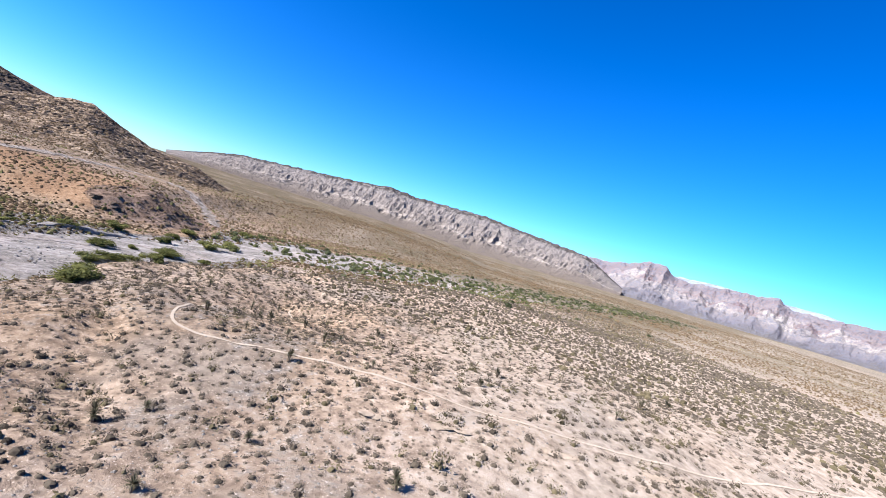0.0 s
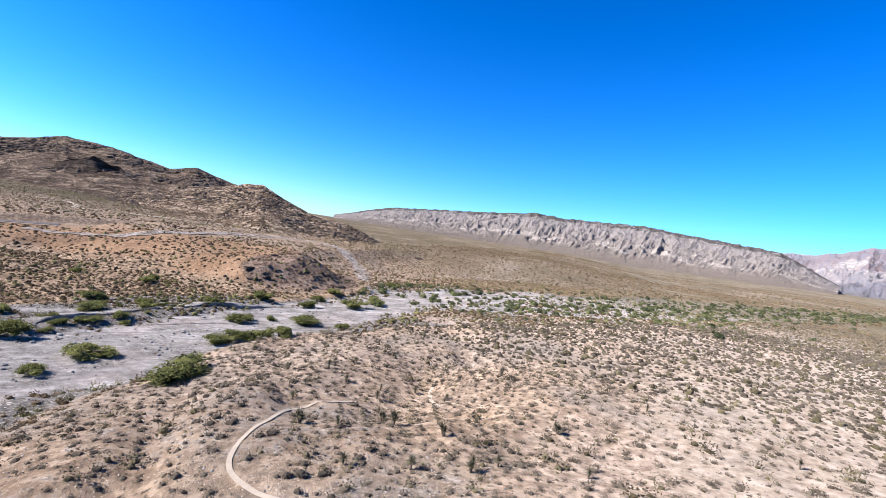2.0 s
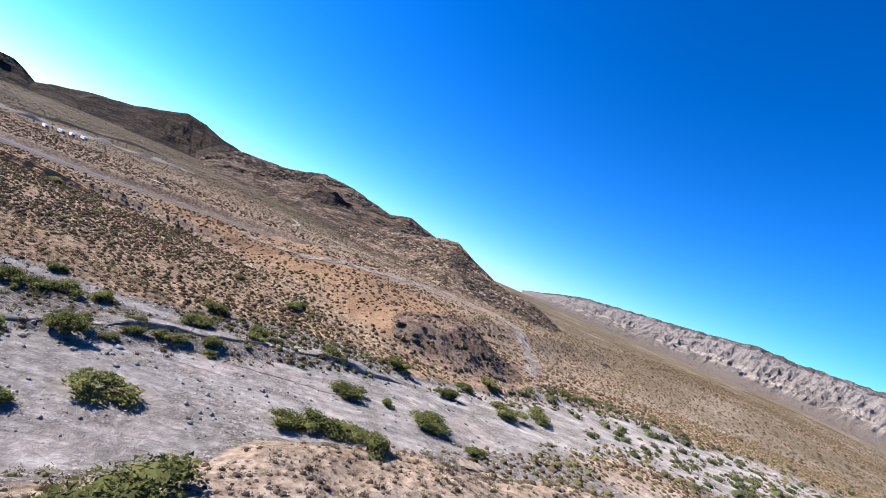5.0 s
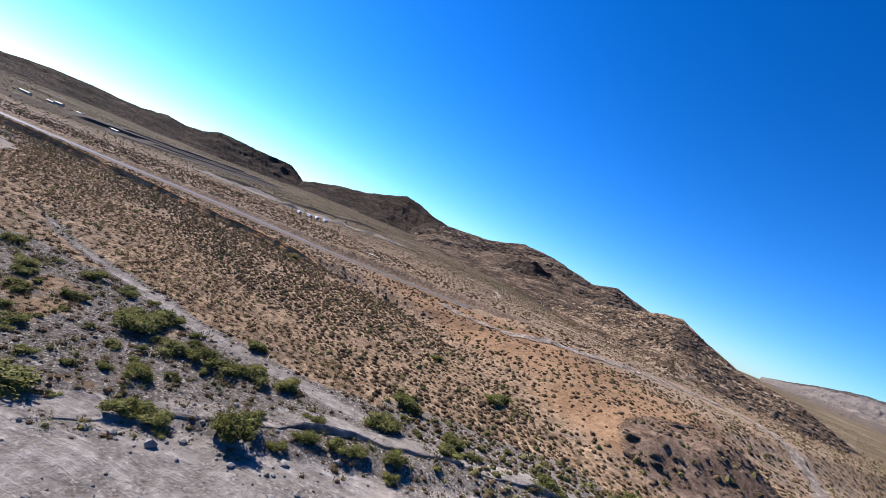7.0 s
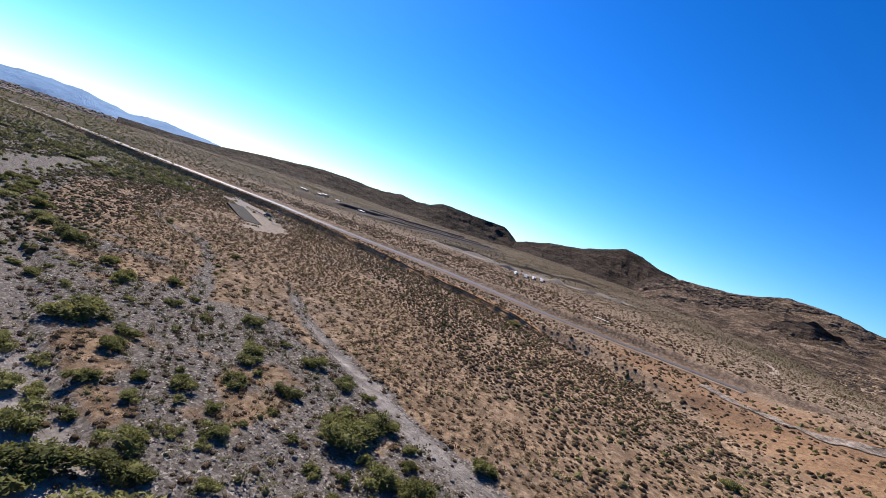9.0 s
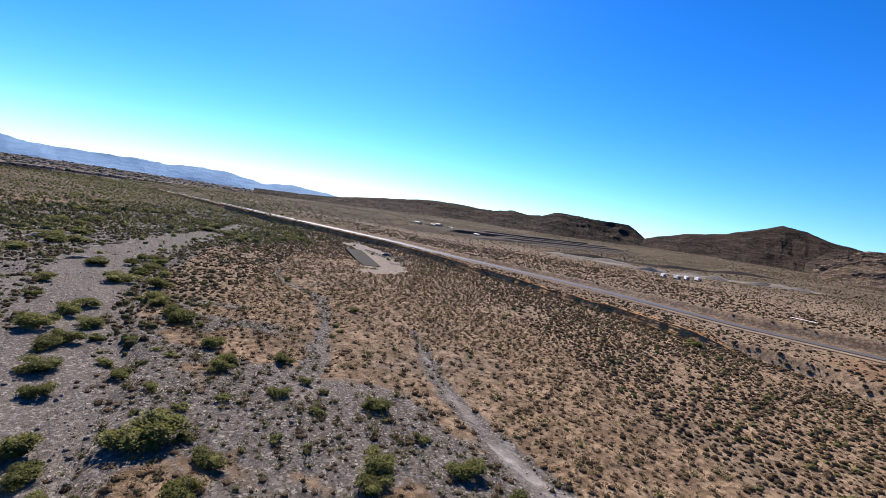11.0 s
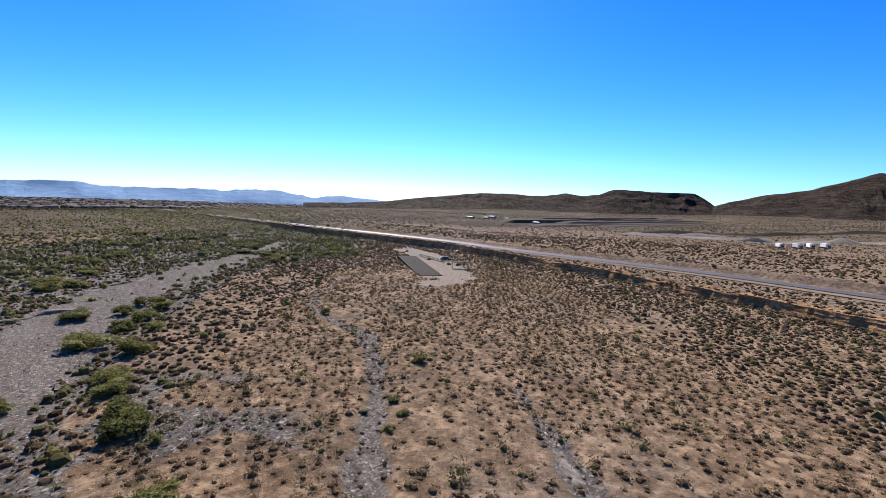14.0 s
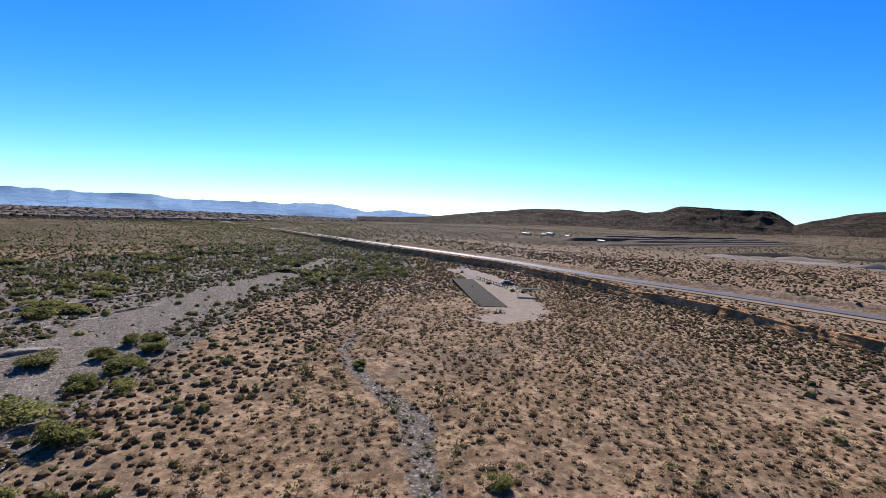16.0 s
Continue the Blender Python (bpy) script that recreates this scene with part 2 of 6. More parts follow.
M_GROUND = ground_material()
M_SHRUB = shrub_material("dry_shrub", (0.058, 0.04, 0.023), (0.175, 0.122, 0.07), (0.14, 0.113, 0.056))
M_SHRUB_ONE = shrub_material("dry_shrub_single", (0.062, 0.043, 0.026), (0.185, 0.13, 0.075), (0.145, 0.118, 0.058), False)
M_GREY = shrub_material("grey_shrub", (0.05, 0.04, 0.03), (0.145, 0.117, 0.086))
M_TWIG = shrub_material("twiggy_shrub", (0.055, 0.045, 0.027), (0.155, 0.128, 0.074))
M_OLIVE = shrub_material("olive_shrub", (0.075, 0.064, 0.027), (0.2, 0.18, 0.075))
M_LEAF = leaf_material("green_leaves", (0.066, 0.072, 0.021), (0.2, 0.195, 0.064))
M_YUCCA = leaf_material("yucca_leaves", (0.06, 0.054, 0.034), (0.17, 0.155, 0.095))
M_STEM = plain_material("woody_stem", (0.13, 0.10, 0.075), 0.9)
M_STONE = plain_material("wash_stone", (0.256, 0.24, 0.221), 0.9, 0.25, 1.5, bump=0.5)
M_LEDGE = plain_material("caliche_ledge", (0.26, 0.205, 0.155), 0.95, 0.25, 1.2, bump=0.8)
M_TRAIL = plain_material("trail_dirt", (0.335, 0.275, 0.212), 0.95, 0.12, 2.0)
M_ASPHALT = Mat("road_asphalt", 0.38, spec=0.05)
_n = M_ASPHALT.noise(0.4, 6)
M_ASPHALT = M_ASPHALT.done(M_ASPHALT.ramp(_n, (0.3, (0.075, 0.067, 0.06)), (0.7, (0.105, 0.095, 0.085))), M_ASPHALT.noise(30.0, 2), 0.15, 0.01)
M_SHOULDER = plain_material("shoulder_dirt", (0.25, 0.188, 0.132), 0.95, 0.2, 0.3)
_r = Mat("runway_asphalt", 0.95, spec=0.05)
M_RUNWAY = _r.done(_r.ramp(_r.noise(0.5, 6), (0.3, (0.032, 0.028, 0.026)), (0.7, (0.045, 0.039, 0.035))), _r.noise(12.0, 3), 0.2, 0.02)
M_WHITE = plain_material("white_metal", (0.86, 0.84, 0.8), 0.5, 0.05)
M_BEIGE = plain_material("beige_wall", (0.42, 0.35, 0.27), 0.8)
M_STUCCO = plain_material("house_stucco", (0.36, 0.3, 0.25), 0.85, 0.5, 0.01)
M_ROOF = plain_material("tile_roof", (0.22, 0.165, 0.135), 0.85, 0.6, 0.012)
M_PALEROOF = plain_material("pale_roof", (0.38, 0.355, 0.32), 0.8)
M_GREYROOF = plain_material("grey_roof", (0.224, 0.218, 0.211), 0.7)
M_CARBODY = plain_material("dark_car_paint", (0.02, 0.022, 0.028), 0.25, 0.1)
M_GLASS = plain_material("tinted_glass", (0.02, 0.025, 0.03), 0.08, 0.0)
M_RUBBER = plain_material("rubber", (0.02, 0.02, 0.02), 0.85)
M_STEEL = plain_material("steel", (0.35, 0.35, 0.36), 0.4, 0.1, metal=0.8)
# wood colour lowered to carry the backlit shade of the pit tables
M_DARKENEDWOOD = plain_material("darkened_wood", (0.05, 0.042, 0.036), 0.9)
M_DARKROOF = plain_material("dark_roof", (0.06, 0.056, 0.055), 0.85)
M_GRAVELPILE = plain_material("gravel_heap", (0.27, 0.232, 0.19), 0.95, 0.15, 0.6, bump=0.5)
M_TAILING = plain_material("dark_tailings", (0.085, 0.068, 0.055), 0.95, 0.2, 0.08, bump=0.5)
M_TRUCK = plain_material("truck_cab", (0.16, 0.17, 0.19), 0.4)
M_TOWNTREE = plain_material("town_tree", (0.06, 0.075, 0.035), 0.9, 0.3, 0.05)

# ---------------------------------------------------------------- numbers for the land


def vnoise(x, y, seed=0):
    xi, yi = np.floor(x).astype(np.int64), np.floor(y).astype(np.int64)
    fx, fy = x - xi, y - yi
    fx, fy = fx * fx * (3 - 2 * fx), fy * fy * (3 - 2 * fy)

    def h(a, b):
        n = (a * 374761393 + b * 668265263 + seed * 974634777) & 0x7FFFFFFF
        n = ((n ^ (n >> 13)) * 1274126177) & 0x7FFFFFFF
        return ((n ^ (n >> 16)) & 0xFFFFFF) / float(0xFFFFFF)
    a, b, c, d = h(xi, yi), h(xi + 1, yi), h(xi, yi + 1), h(xi + 1, yi + 1)
    return (a * (1 - fx) + b * fx) * (1 - fy) + (c * (1 - fx) + d * fx) * fy


def fbm(x, y, scale, octaves=4, seed=0, ridged=False):
    x, y = np.asarray(x, float) / scale, np.asarray(y, float) / scale
    out, amp, tot = 0.0, 1.0, 0.0
    for i in range(octaves):
        v = vnoise(x * 2 ** i, y * 2 ** i, seed + i)
        if ridged:
            v = 1 - np.abs(2 * v - 1)
        out, tot, amp = out + amp * v, tot + amp, amp * 0.5
    return out / tot


def step(v, lo, hi):
    t = np.clip((v - lo) / (hi - lo), 0, 1)
    return t * t * (3 - 2 * t)


def along(x, y, line):
    """Nearest point on a line of points (x, y, more...): distance, signed side (left plus), and the other values there."""
    line = np.asarray(line, float)
    best = np.full(np.shape(x), 1e12)
    side = np.zeros(np.shape(x))
    vals = [np.zeros(np.shape(x)) for _ in range(line.shape[1] - 2)]
    for a, b in zip(line[:-1], line[1:]):
        dx, dy = b[0] - a[0], b[1] - a[1]
        L = dx * dx + dy * dy
        t = np.clip(((x - a[0]) * dx + (y - a[1]) * dy) / L, 0, 1)
        px, py = a[0] + t * dx, a[1] + t * dy
        d = (x - px) ** 2 + (y - py) ** 2
        near = d < best
        best = np.where(near, d, best)
        side = np.where(near, dx * (y - a[1]) - dy * (x - a[0]), side)
        for k in range(len(vals)):
            vals[k] = np.where(near, a[2 + k] + t * (b[2 + k] - a[2 + k]), vals[k])
    return np.sqrt(best), np.sign(side), vals


def glide(line, gap):
    """A smooth denser line through the given points."""
    p = np.asarray(line, float)
    q = np.vstack([2 * p[0] - p[1], p, 2 * p[-1] - p[-2]])
    out = []
    for i in range(1, len(q) - 2):
        n = max(2, int(np.hypot(*(q[i + 1] - q[i])[:2]) / gap))
        for t in np.linspace(0, 1, n, endpoint=False):
            out.append(0.5 * (2 * q[i] + (q[i + 1] - q[i - 1]) * t + (2 * q[i - 1] - 5 * q[i] + 4 * q[i + 1] - q[i + 2]) * t * t
                              + (3 * q[i] - q[i - 1] - 3 * q[i + 1] + q[i + 2]) * t ** 3))
    return np.array(out + [p[-1]])


# dry wash: middle line and half width
WASH = [(420, 780, 34), (170, 470, 34), (70, 350, 34), (15, 270, 30), (-22, 222, 28), (-48, 190, 24), (-60, 160, 15), (-64, 140, 13), (-67, 110, 13),
        (-67, 75, 13), (-73, 40, 15), (-88, 8, 20), (-120, -45, 28), (-165, -85, 29), (-215, -125, 34), (-280, -150, 30), (-360, -200, 28), (-520, -310, 30)]
# edge between the gravel flats along the wash and the rusty scrub flat
FLAT_EDGE = [(-420, -170), (-330, -120), (-274, -76), (-232, -78), (-205, -71), (-180, -57), (-160, -40), (-143, -23), (-131, -8), (-125, 5), (-128, 20), (-133, 34), (-124, 48), (-112, 61), (-103, 71), (-100, 85), (-98, 104), (-94, 116), (-84, 122), (-70, 150), (-60, 190)]
GULLIES = [(-92, 84, 2.6), (-102, 70, 2.6), (-112, 58, 2.4), (-121, 50, 2.2), (-137, 36, 1.6), (-160, 22, 0.8)]
RIVULET = [(-215, -45, 0.4), (-195, -36, 0.6), (-181, -28, 0.7), (-172, -14, 0.8), (-168, -5, 0.9), (-160, 2, 1.0), (-148, 10, 1.3), (-136, 17, 1.6), (-122, 24, 2.0)]
# foot of the terrace that overlooks the wash
TERRACE = [(300, -4900), (80, -1000), (-20, -300), (-52, -100), (-54, -15), (-48, 25), (-49, 50), (-52, 62), (-57, 80), (-52, 96), (-46, 105), (-41, 120), (-28, 142), (-10, 165), (18, 200), (60, 270), (110, 350), (260, 560), (700, 1100)]
# foot of the cut bank beyond the scrub flat, running into the foot of the hill
BANK = [(-590, -704), (-503, -496), (-428, -314), (-401, -258), (-375, -198), (-350, -119), (-332, -72), (-312, -38), (-292, -8), (-273, 20), (-250, 52), (-228, 79), (-204, 104), (-172, 120), (-140, 122), (-112, 124), (-95, 128), (-83, 140),
        (-77, 158), (-85, 184), (-88, 215), (-78, 270), (-45, 320), (20, 380), (150, 540), (500, 900)]
ROAD = [(-600, -700, -13.5), (-513, -494, -10.0), (-438, -311, -6.2), (-411, -255, -4.8), (-385, -198, -3.6), (-360, -120, -2.8), (-342, -72, -2.2), (-324, -40, -1.6), (-309, -9, -1.0), (-297, 22, -0.6), (-283, 54, -0.2), (-268, 80, 0.0),
        (-255, 99, 0.4), (-243, 118, 1.3), (-229, 138, 2.4), (-214, 156, 3.6), (-200, 176, 5.2)]
SCAR = [(-200, 134, 4), (-186, 140, 5), (-176, 151, 6), (-170, 171, 6), (-167, 200, 7), (-162, 228, 7), (-148, 240, 7), (-130, 236, 5), (-114, 226, 4), (-102, 210, 3), (-92, 192, 2)]
ROAD = glide(ROAD, 6.0)
# small arroyos cut into the flat beyond the road
CUTS = [[(-384, -14, 0), (-372, 0, 0), (-360, 20, 0)], [(-352, 26, 0), (-344, 38, 0), (-338, 52, 0)], [(-330, 70, 0), (-322, 92, 0)], [(-362, 62, 0), (-352, 80, 0)], [(-400, -40, 0), (-392, -24, 0)]]
RUNWAY = [(-235.0, -27.5), (-272.5, -57.5)]
PAD = [(-238, -24), (-256, -34), (-274, -44), (-290, -58), (-308, -76)]
BARE = [(-222, -20), (-228, -18)]


def land(x, y):
    """Height of the ground, and how gravelly, rusty, pale or dark it is."""
    n_big, n_mid, n_small = fbm(x, y, 70, 4, 1) - 0.5, fbm(x, y, 14, 4, 5) - 0.5, fbm(x, y, 3.0, 3, 9) - 0.5
    r = np.hypot(x + 60, y - 40)
    base = 0.4 + 0.0205 * (x + 95) + 0.010 * np.minimum(y - 10, 0)
    base = np.where(base < -6, -6 + (base + 6) * 0.55, base)
    base = base - 0.03 * np.maximum(-y - 560, 0)
    base = np.maximum(base, -82 + 6 * n_big)
    z = base + 0.5 * n_big + 0.5 * n_mid + 0.22 * n_small
    wd, _, (whw,) = along(x, y, WASH)
    wob = 7 * (fbm(x, y, 22, 3, 21) - 0.5)
    wash = step(whw - wd + wob, -1.0, 0.8)
    z = z - 0.8 * wash
    # braided low bars in the wash bed
    z = z + wash * 0.5 * (fbm(x + 0.6 * y, y * 0.35, 9, 3, 31) - 0.5)
    gravel = wash.copy()
    for line in (GULLIES, RIVULET):
        gd, _, (ghw,) = along(x, y, line)
        k = step(ghw - gd + 3.0 * n_mid + 2.0 * n_small, -1.6, 1.0)
        gravel = np.maximum(gravel, k)
        z = z - 0.35 * k
    loose = step(fbm(x, y, 7, 3, 41), 0.42, 0.55) * step(along(x, y, [(-85, 90, 0), (-92, 50, 0), (-112, 15, 0), (-130, -5, 0)])[0], 26, 8)
    gravel = np.maximum(gravel, 0.8 * loose)
    # gravel flats beside the wash, with rusty scrub islands
    fd, fs, _ = along(x, y, FLAT_EDGE)
    flats = step(-fd * fs + 9 * n_mid, -2, 3) * step(wd - whw, 40, 25) * step(y, 150, 125)
    isles = step(fbm(x, y, 13, 3, 45), 0.52, 0.6) * step(along(x, y, [(-92, 52, 0), (-104, 30, 0), (-114, 8, 0)])[0], 26, 14)
    gravel = np.maximum(gravel, flats * (0.85 - 0.5 * isles * (1 - wash)))
    orange = 0.95 + 0.7 * n_big + 0.4 * n_mid
    # terrace
    td, ts, _ = along(x, y, TERRACE)
    tt = -td * ts + 5 * n_mid
    high = 6.9 + 0.05 * np.clip(x, -60, 20) + 0.010 * np.maximum(x - 20, 0) + 0.014 * np.maximum(y - 115, 0)
    high = high + 2.4 * n_big + 1.6 * n_mid + 0.45 * n_small
    gul = fbm(x * 0.8 + y * 0.6, (y * 0.8 - x * 0.6) * 0.3, 9, 3, 51, True)
    high = high - 0.9 * step(gul, 0.6, 0.9) * step(tt, 0, 10) * step(x, 0, -20)
    high = high - 2.2 * np.exp(-((x + 24) ** 2 / 60 + (y - 86) ** 2 / 400))
    spine = along(x, y, [(-34, 55, 0), (-14, 50, 0), (4, 51, 0), (30, 60, 0), (70, 70, 0)])[0]
    high = high + 1.7 * np.exp(-(spine / 11) ** 2) - 0.9 * np.exp(-((x + 20) ** 2 / 120 + (y - 36) ** 2 / 60))
    low = step(y, 140, 250) * step(x, -70, -20)
    high = high * (1 - low) + (base + 1.0 + 1.5 * n_big + 0.8 * n_mid) * low
    t = (0.45 * step(tt, -2.0, 4.0) + 0.55 * step(tt, 0.0, 20.0)) * step(r, 6000, 5000)
    keep = 1 - 0.97 * step(tt, -2, 1)
    z = z * (1 - t) + np.maximum(high, z) * t
    gravel = gravel * keep
    belt = step(along(x, y, [(-50, 190, 0), (-20, 225, 0), (20, 275, 0), (70, 350, 0), (170, 470, 0), (420, 780, 0)])[0], 46, 30) * step(y, 140, 175)
    gravel = np.maximum(gravel, 0.95 * belt * step(fbm(x, y, 17, 3, 171), 0.47, 0.55))
    orange = orange * step(tt, -4, -30)
    orange = np.where(tt > 0, 0.14 + 0.25 * step(x, 10, -20) + 1.3 * n_big + 0.8 * n_mid, orange)
    gravel = np.maximum(gravel, 0.42 * step(fbm(x, y, 11, 3, 91), 0.36, 0.58) * (tt > 2) * step(y, 82, 58))
    cut_shade = 0 * x
    # land beyond the bank
    bd, bs, _ = along(x, y, BANK)
    bb = bd * bs + (5 * n_mid + 0.8 * n_small) * step(x, -215, -190)
    beyond = 0.3 + 0.006 * np.minimum(bb, 900) + 0.022 * np.clip(y, -40, 320) + 1.5 * n_big + 0.6 * n_mid + 0.2 * n_small
    beyond = beyond + 0.05 * np.clip(y - 95, 0, 70) * step(x, -160, -200)
    hillfoot = step(x, -215, -165)
    beyond = beyond + hillfoot * (1.8 + 0.02 * np.clip(bb, 0, 120) - 0.06 * np.clip(x + 60, 0, 400))
    # rounded bluff where the hill's foot meets the bend of the wash
    bluff = np.exp(-(((x + 97) / 14) ** 2 + ((y - 162) / 26) ** 2))
    beyond = beyond + bluff * (2.3 + 4.6 * (fbm(x, y, 7, 4, 151) - 0.5))
    beyond = np.where(y < -60, np.maximum(beyond, base + 2.4), beyond)
    edge = base + 2.4 + 1.5 * (fbm(x, y, 26, 3, 15) - 0.3) + 0.10 * np.maximum(bb, 0)
    beyond = np.where(x < -190, np.minimum(beyond, edge + 6 * hillfoot), beyond)
    far_drop = step(y, -250, -900)
    beyond = beyond * (1 - far_drop) + (base + 2.5) * far_drop
    nose = step(x, -150, -105)
    rise = step(bb, 1.0, 4.4 + 0.10 * np.maximum(0, np.maximum(-410 - x, -235 - y))) * (1 - hillfoot) + step(bb, -2, 26 - 9 * nose + 60 * step(y, 160, 200) * nose) * hillfoot
    rise = rise * step(x, 400, 100)
    z = z * (1 - rise) + np.maximum(beyond, z) * rise
    gravel = np.where(bb > 0, gravel * 0.0, gravel)
    orange = np.where(bb > 0, (0.8 + 0.7 * n_big) * (1 - 0.9 * step(x, -95, -60)), orange)
    rock = step(np.exp(-(((x + 95) / 18) ** 2 + ((y - 161) / 30) ** 2)) + 0.5 * n_mid, 0.36, 0.6) * step(bb, -1, 3)
    bare = np.maximum(rock, 0.85 * step(along(x, y, [(-205, 128, 0), (-172, 138, 0), (-150, 155, 0), (-128, 175, 0), (-112, 165, 0), (-104, 145, 0)])[0] + 16 * n_mid, 34, 14) * step(bb, 2, 8))
    # road bed, with its stony fill on the hill
    rd, rs, (rz,) = along(x, y, ROAD)
    verge = (rs < 0) * (bb > 0) * step(rd, 60, 40) * step(y, -60, -20) * step(y, 168, 150)
    z = z * (1 - verge) + np.minimum(z, rz - 0.012 * rd + 0.35 * n_small) * verge
    k = step(rd, 11, 6.5)
    z = z * (1 - k) + rz * k
    sd, _, (shw,) = along(x, y, SCAR)
    fill = step(shw - sd + 6 * n_mid, -2, 2)
    gravel = np.maximum(gravel, 0.35 * fill)
    scar = fill
    z = z + 0.8 * fill * n_small
    # flying field
    pd, _, _ = along(x, y, [p + (0,) for p in PAD])
    k = step(np.minimum(pd, along(x, y, [p + (0,) for p in RUNWAY])[0]), 26, 14)
    z = z * (1 - k) + base * k
    gravel = np.minimum(gravel, 1.0 - 0.12 * step(y, 45, 15))
    pale = 0.8 * step(pd + 9 * n_mid, 11, 6)
    pale = np.maximum(pale, 0.8 * step(along(x, y, [p + (0,) for p in BARE])[0] + 5 * n_mid, 7, 3.5))
    pale = np.maximum(pale, 0.5 * step(tt, 25, 60) * step(x, -20, 10))
    pale = np.maximum(pale, 0.7 * scar)
    md, _, _ = along(x, y, [(-500, -118, 0), (-590, -80, 0), (-660, -40, 0), (-735, 8, 0)])
    tail = 0.85 * step(md + 30 * n_big + 14 * n_mid, 46, 34)
    z = z + tail * 1.2 * (fbm(x * 0.43 + y * 0.9, 0.1 * x, 9, 2, 121) - 0.5)
    wd2, _, _ = along(x, y, [(-468, 22, 0), (-450, 62, 0), (-438, 100, 0), (-440, 130, 0), (-432, 180, 0)])
    gravel = np.maximum(gravel, step(wd2 + 8 * n_mid, 20, 13))
    pale = np.maximum(pale, 0.75 * step(wd2 + 14 * n_mid, 9, 5))
    for line in CUTS:
        cd, _, _ = along(x, y, line)
        # each cut is sunk, and its shade painted along it as dark ground
        k = step(cd + 3 * n_small + 3 * n_mid, 2.4, 0.6)
        z, cut_shade = z - 0.9 * k, np.maximum(cut_shade, k)
    town = 0.62 * step(np.hypot(x + 112, y - 33), 550, 1000) * step(y, -250, -650) * step(x, 200, -100)
    dark = tail + town + 0.7 * cut_shade
    z = z + rock * 1.1 * (fbm(x, y, 4.5, 3, 161, True) - 0.5)
    return z, gravel, np.clip(orange, 0, 1), pale, dark, wash, tt, bb, rock, np.clip(bare + 0.5 * fill, 0, 1)


def axis(lo, hi, gap, far, grow=1.09):
    mid = list(np.arange(lo, hi + gap, gap))
    for sign, lst, end in ((1, mid, far[1]), (-1, mid, far[0])):
        s, v = gap, (lst[-1] if sign > 0 else lst[0])
        while (v < end) if sign > 0 else (v > end):
            s *= grow
            v += sign * s
            lst.append(v) if sign > 0 else lst.insert(0, v)
    return np.array(lst)


def mesh_from(name, verts, faces, smooth=False):
    """A mesh from arrays: faces all of one size."""
    me = bpy.data.meshes.new(name)
    verts, faces = np.asarray(verts, np.float32), np.asarray(faces, np.int32)
    n, k = faces.shape
    me.vertices.add(len(verts))
    me.vertices.foreach_set("co", verts.ravel())
    me.loops.add(n * k)
    me.loops.foreach_set("vertex_index", faces.ravel())
    me.polygons.add(n)
    me.polygons.foreach_set("loop_start", np.arange(n, dtype=np.int32) * k)
    me.polygons.foreach_set("loop_total", np.full(n, k, np.int32))
    me.polygons.foreach_set("use_smooth", np.full(n, smooth))
    me.update(calc_edges=True)
    return me


def grid_faces(nr, nc):
    i = np.arange(nr * nc).reshape(nr, nc)
    return np.stack([i[:-1, :-1], i[:-1, 1:], i[1:, 1:], i[1:, :-1]], -1).reshape(-1, 4)


def put_attr(me, name, values):
    a = me.attributes.new(name, "FLOAT", "POINT")
    a.data.foreach_set("value", np.asarray(values, np.float32).ravel())


GX = axis(-415, 70, 1.5, (-4950, 4950), 1.12)
GY = axis(-240, 275, 1.5, (-4950, 4950), 1.12)
XX, YY = np.meshgrid(GX, GY)
ZZ, GRAVEL, ORANGE, PALE, DARK, WASHK, TERR, BEY, ROCK, BARREN = land(XX, YY)


def zg(x, y):
    """Height of the ground mesh at a place."""
    x, y = np.asarray(x, float), np.asarray(y, float)
    i = np.clip(np.searchsorted(GX, x) - 1, 0, len(GX) - 2)
    j = np.clip(np.searchsorted(GY, y) - 1, 0, len(GY) - 2)
    u, v = (x - GX[i]) / (GX[i + 1] - GX[i]), (y - GY[j]) / (GY[j + 1] - GY[j])
    return (ZZ[j, i] * (1 - u) + ZZ[j, i + 1] * u) * (1 - v) + (ZZ[j + 1, i] * (1 - u) + ZZ[j + 1, i + 1] * u) * v


def pick(field, x, y):
    i = np.clip(np.searchsorted(GX, x) - 1, 0, len(GX) - 2)
    j = np.clip(np.searchsorted(GY, y) - 1, 0, len(GY) - 2)
    return field[j, i]


me = mesh_from("ground", np.stack([XX, YY, ZZ], -1).reshape(-1, 3), grid_faces(len(GY), len(GX)), True)
# scrub nearer than this is built plant by plant
BUILT = [(30, 40), (-40, 75), (-110, 45), (-230, -20)]
_bd = along(XX, YY, [p + (0,) for p in BUILT])[0]
FARK = step(_bd, 150, 330)
FARK = FARK * (1 - 0.25 * PALE) * (1 + 0.5 * step(YY, -100, -300))
for key, val in (("gravel", GRAVEL), ("orange", ORANGE), ("far", FARK), ("pale", PALE), ("dark", DARK), ("rock", ROCK), ("bare", BARREN)):
    put_attr(me, key, val)
me.materials.append(M_GROUND)
ground = tagged(new("ground", me), "sloping desert floor of tan dirt and grey wash gravel", "ground", kind="structure")

# ---------------------------------------------------------------- hills and mountains


HILL_PLANTS, HILL_ROCKS = [], []


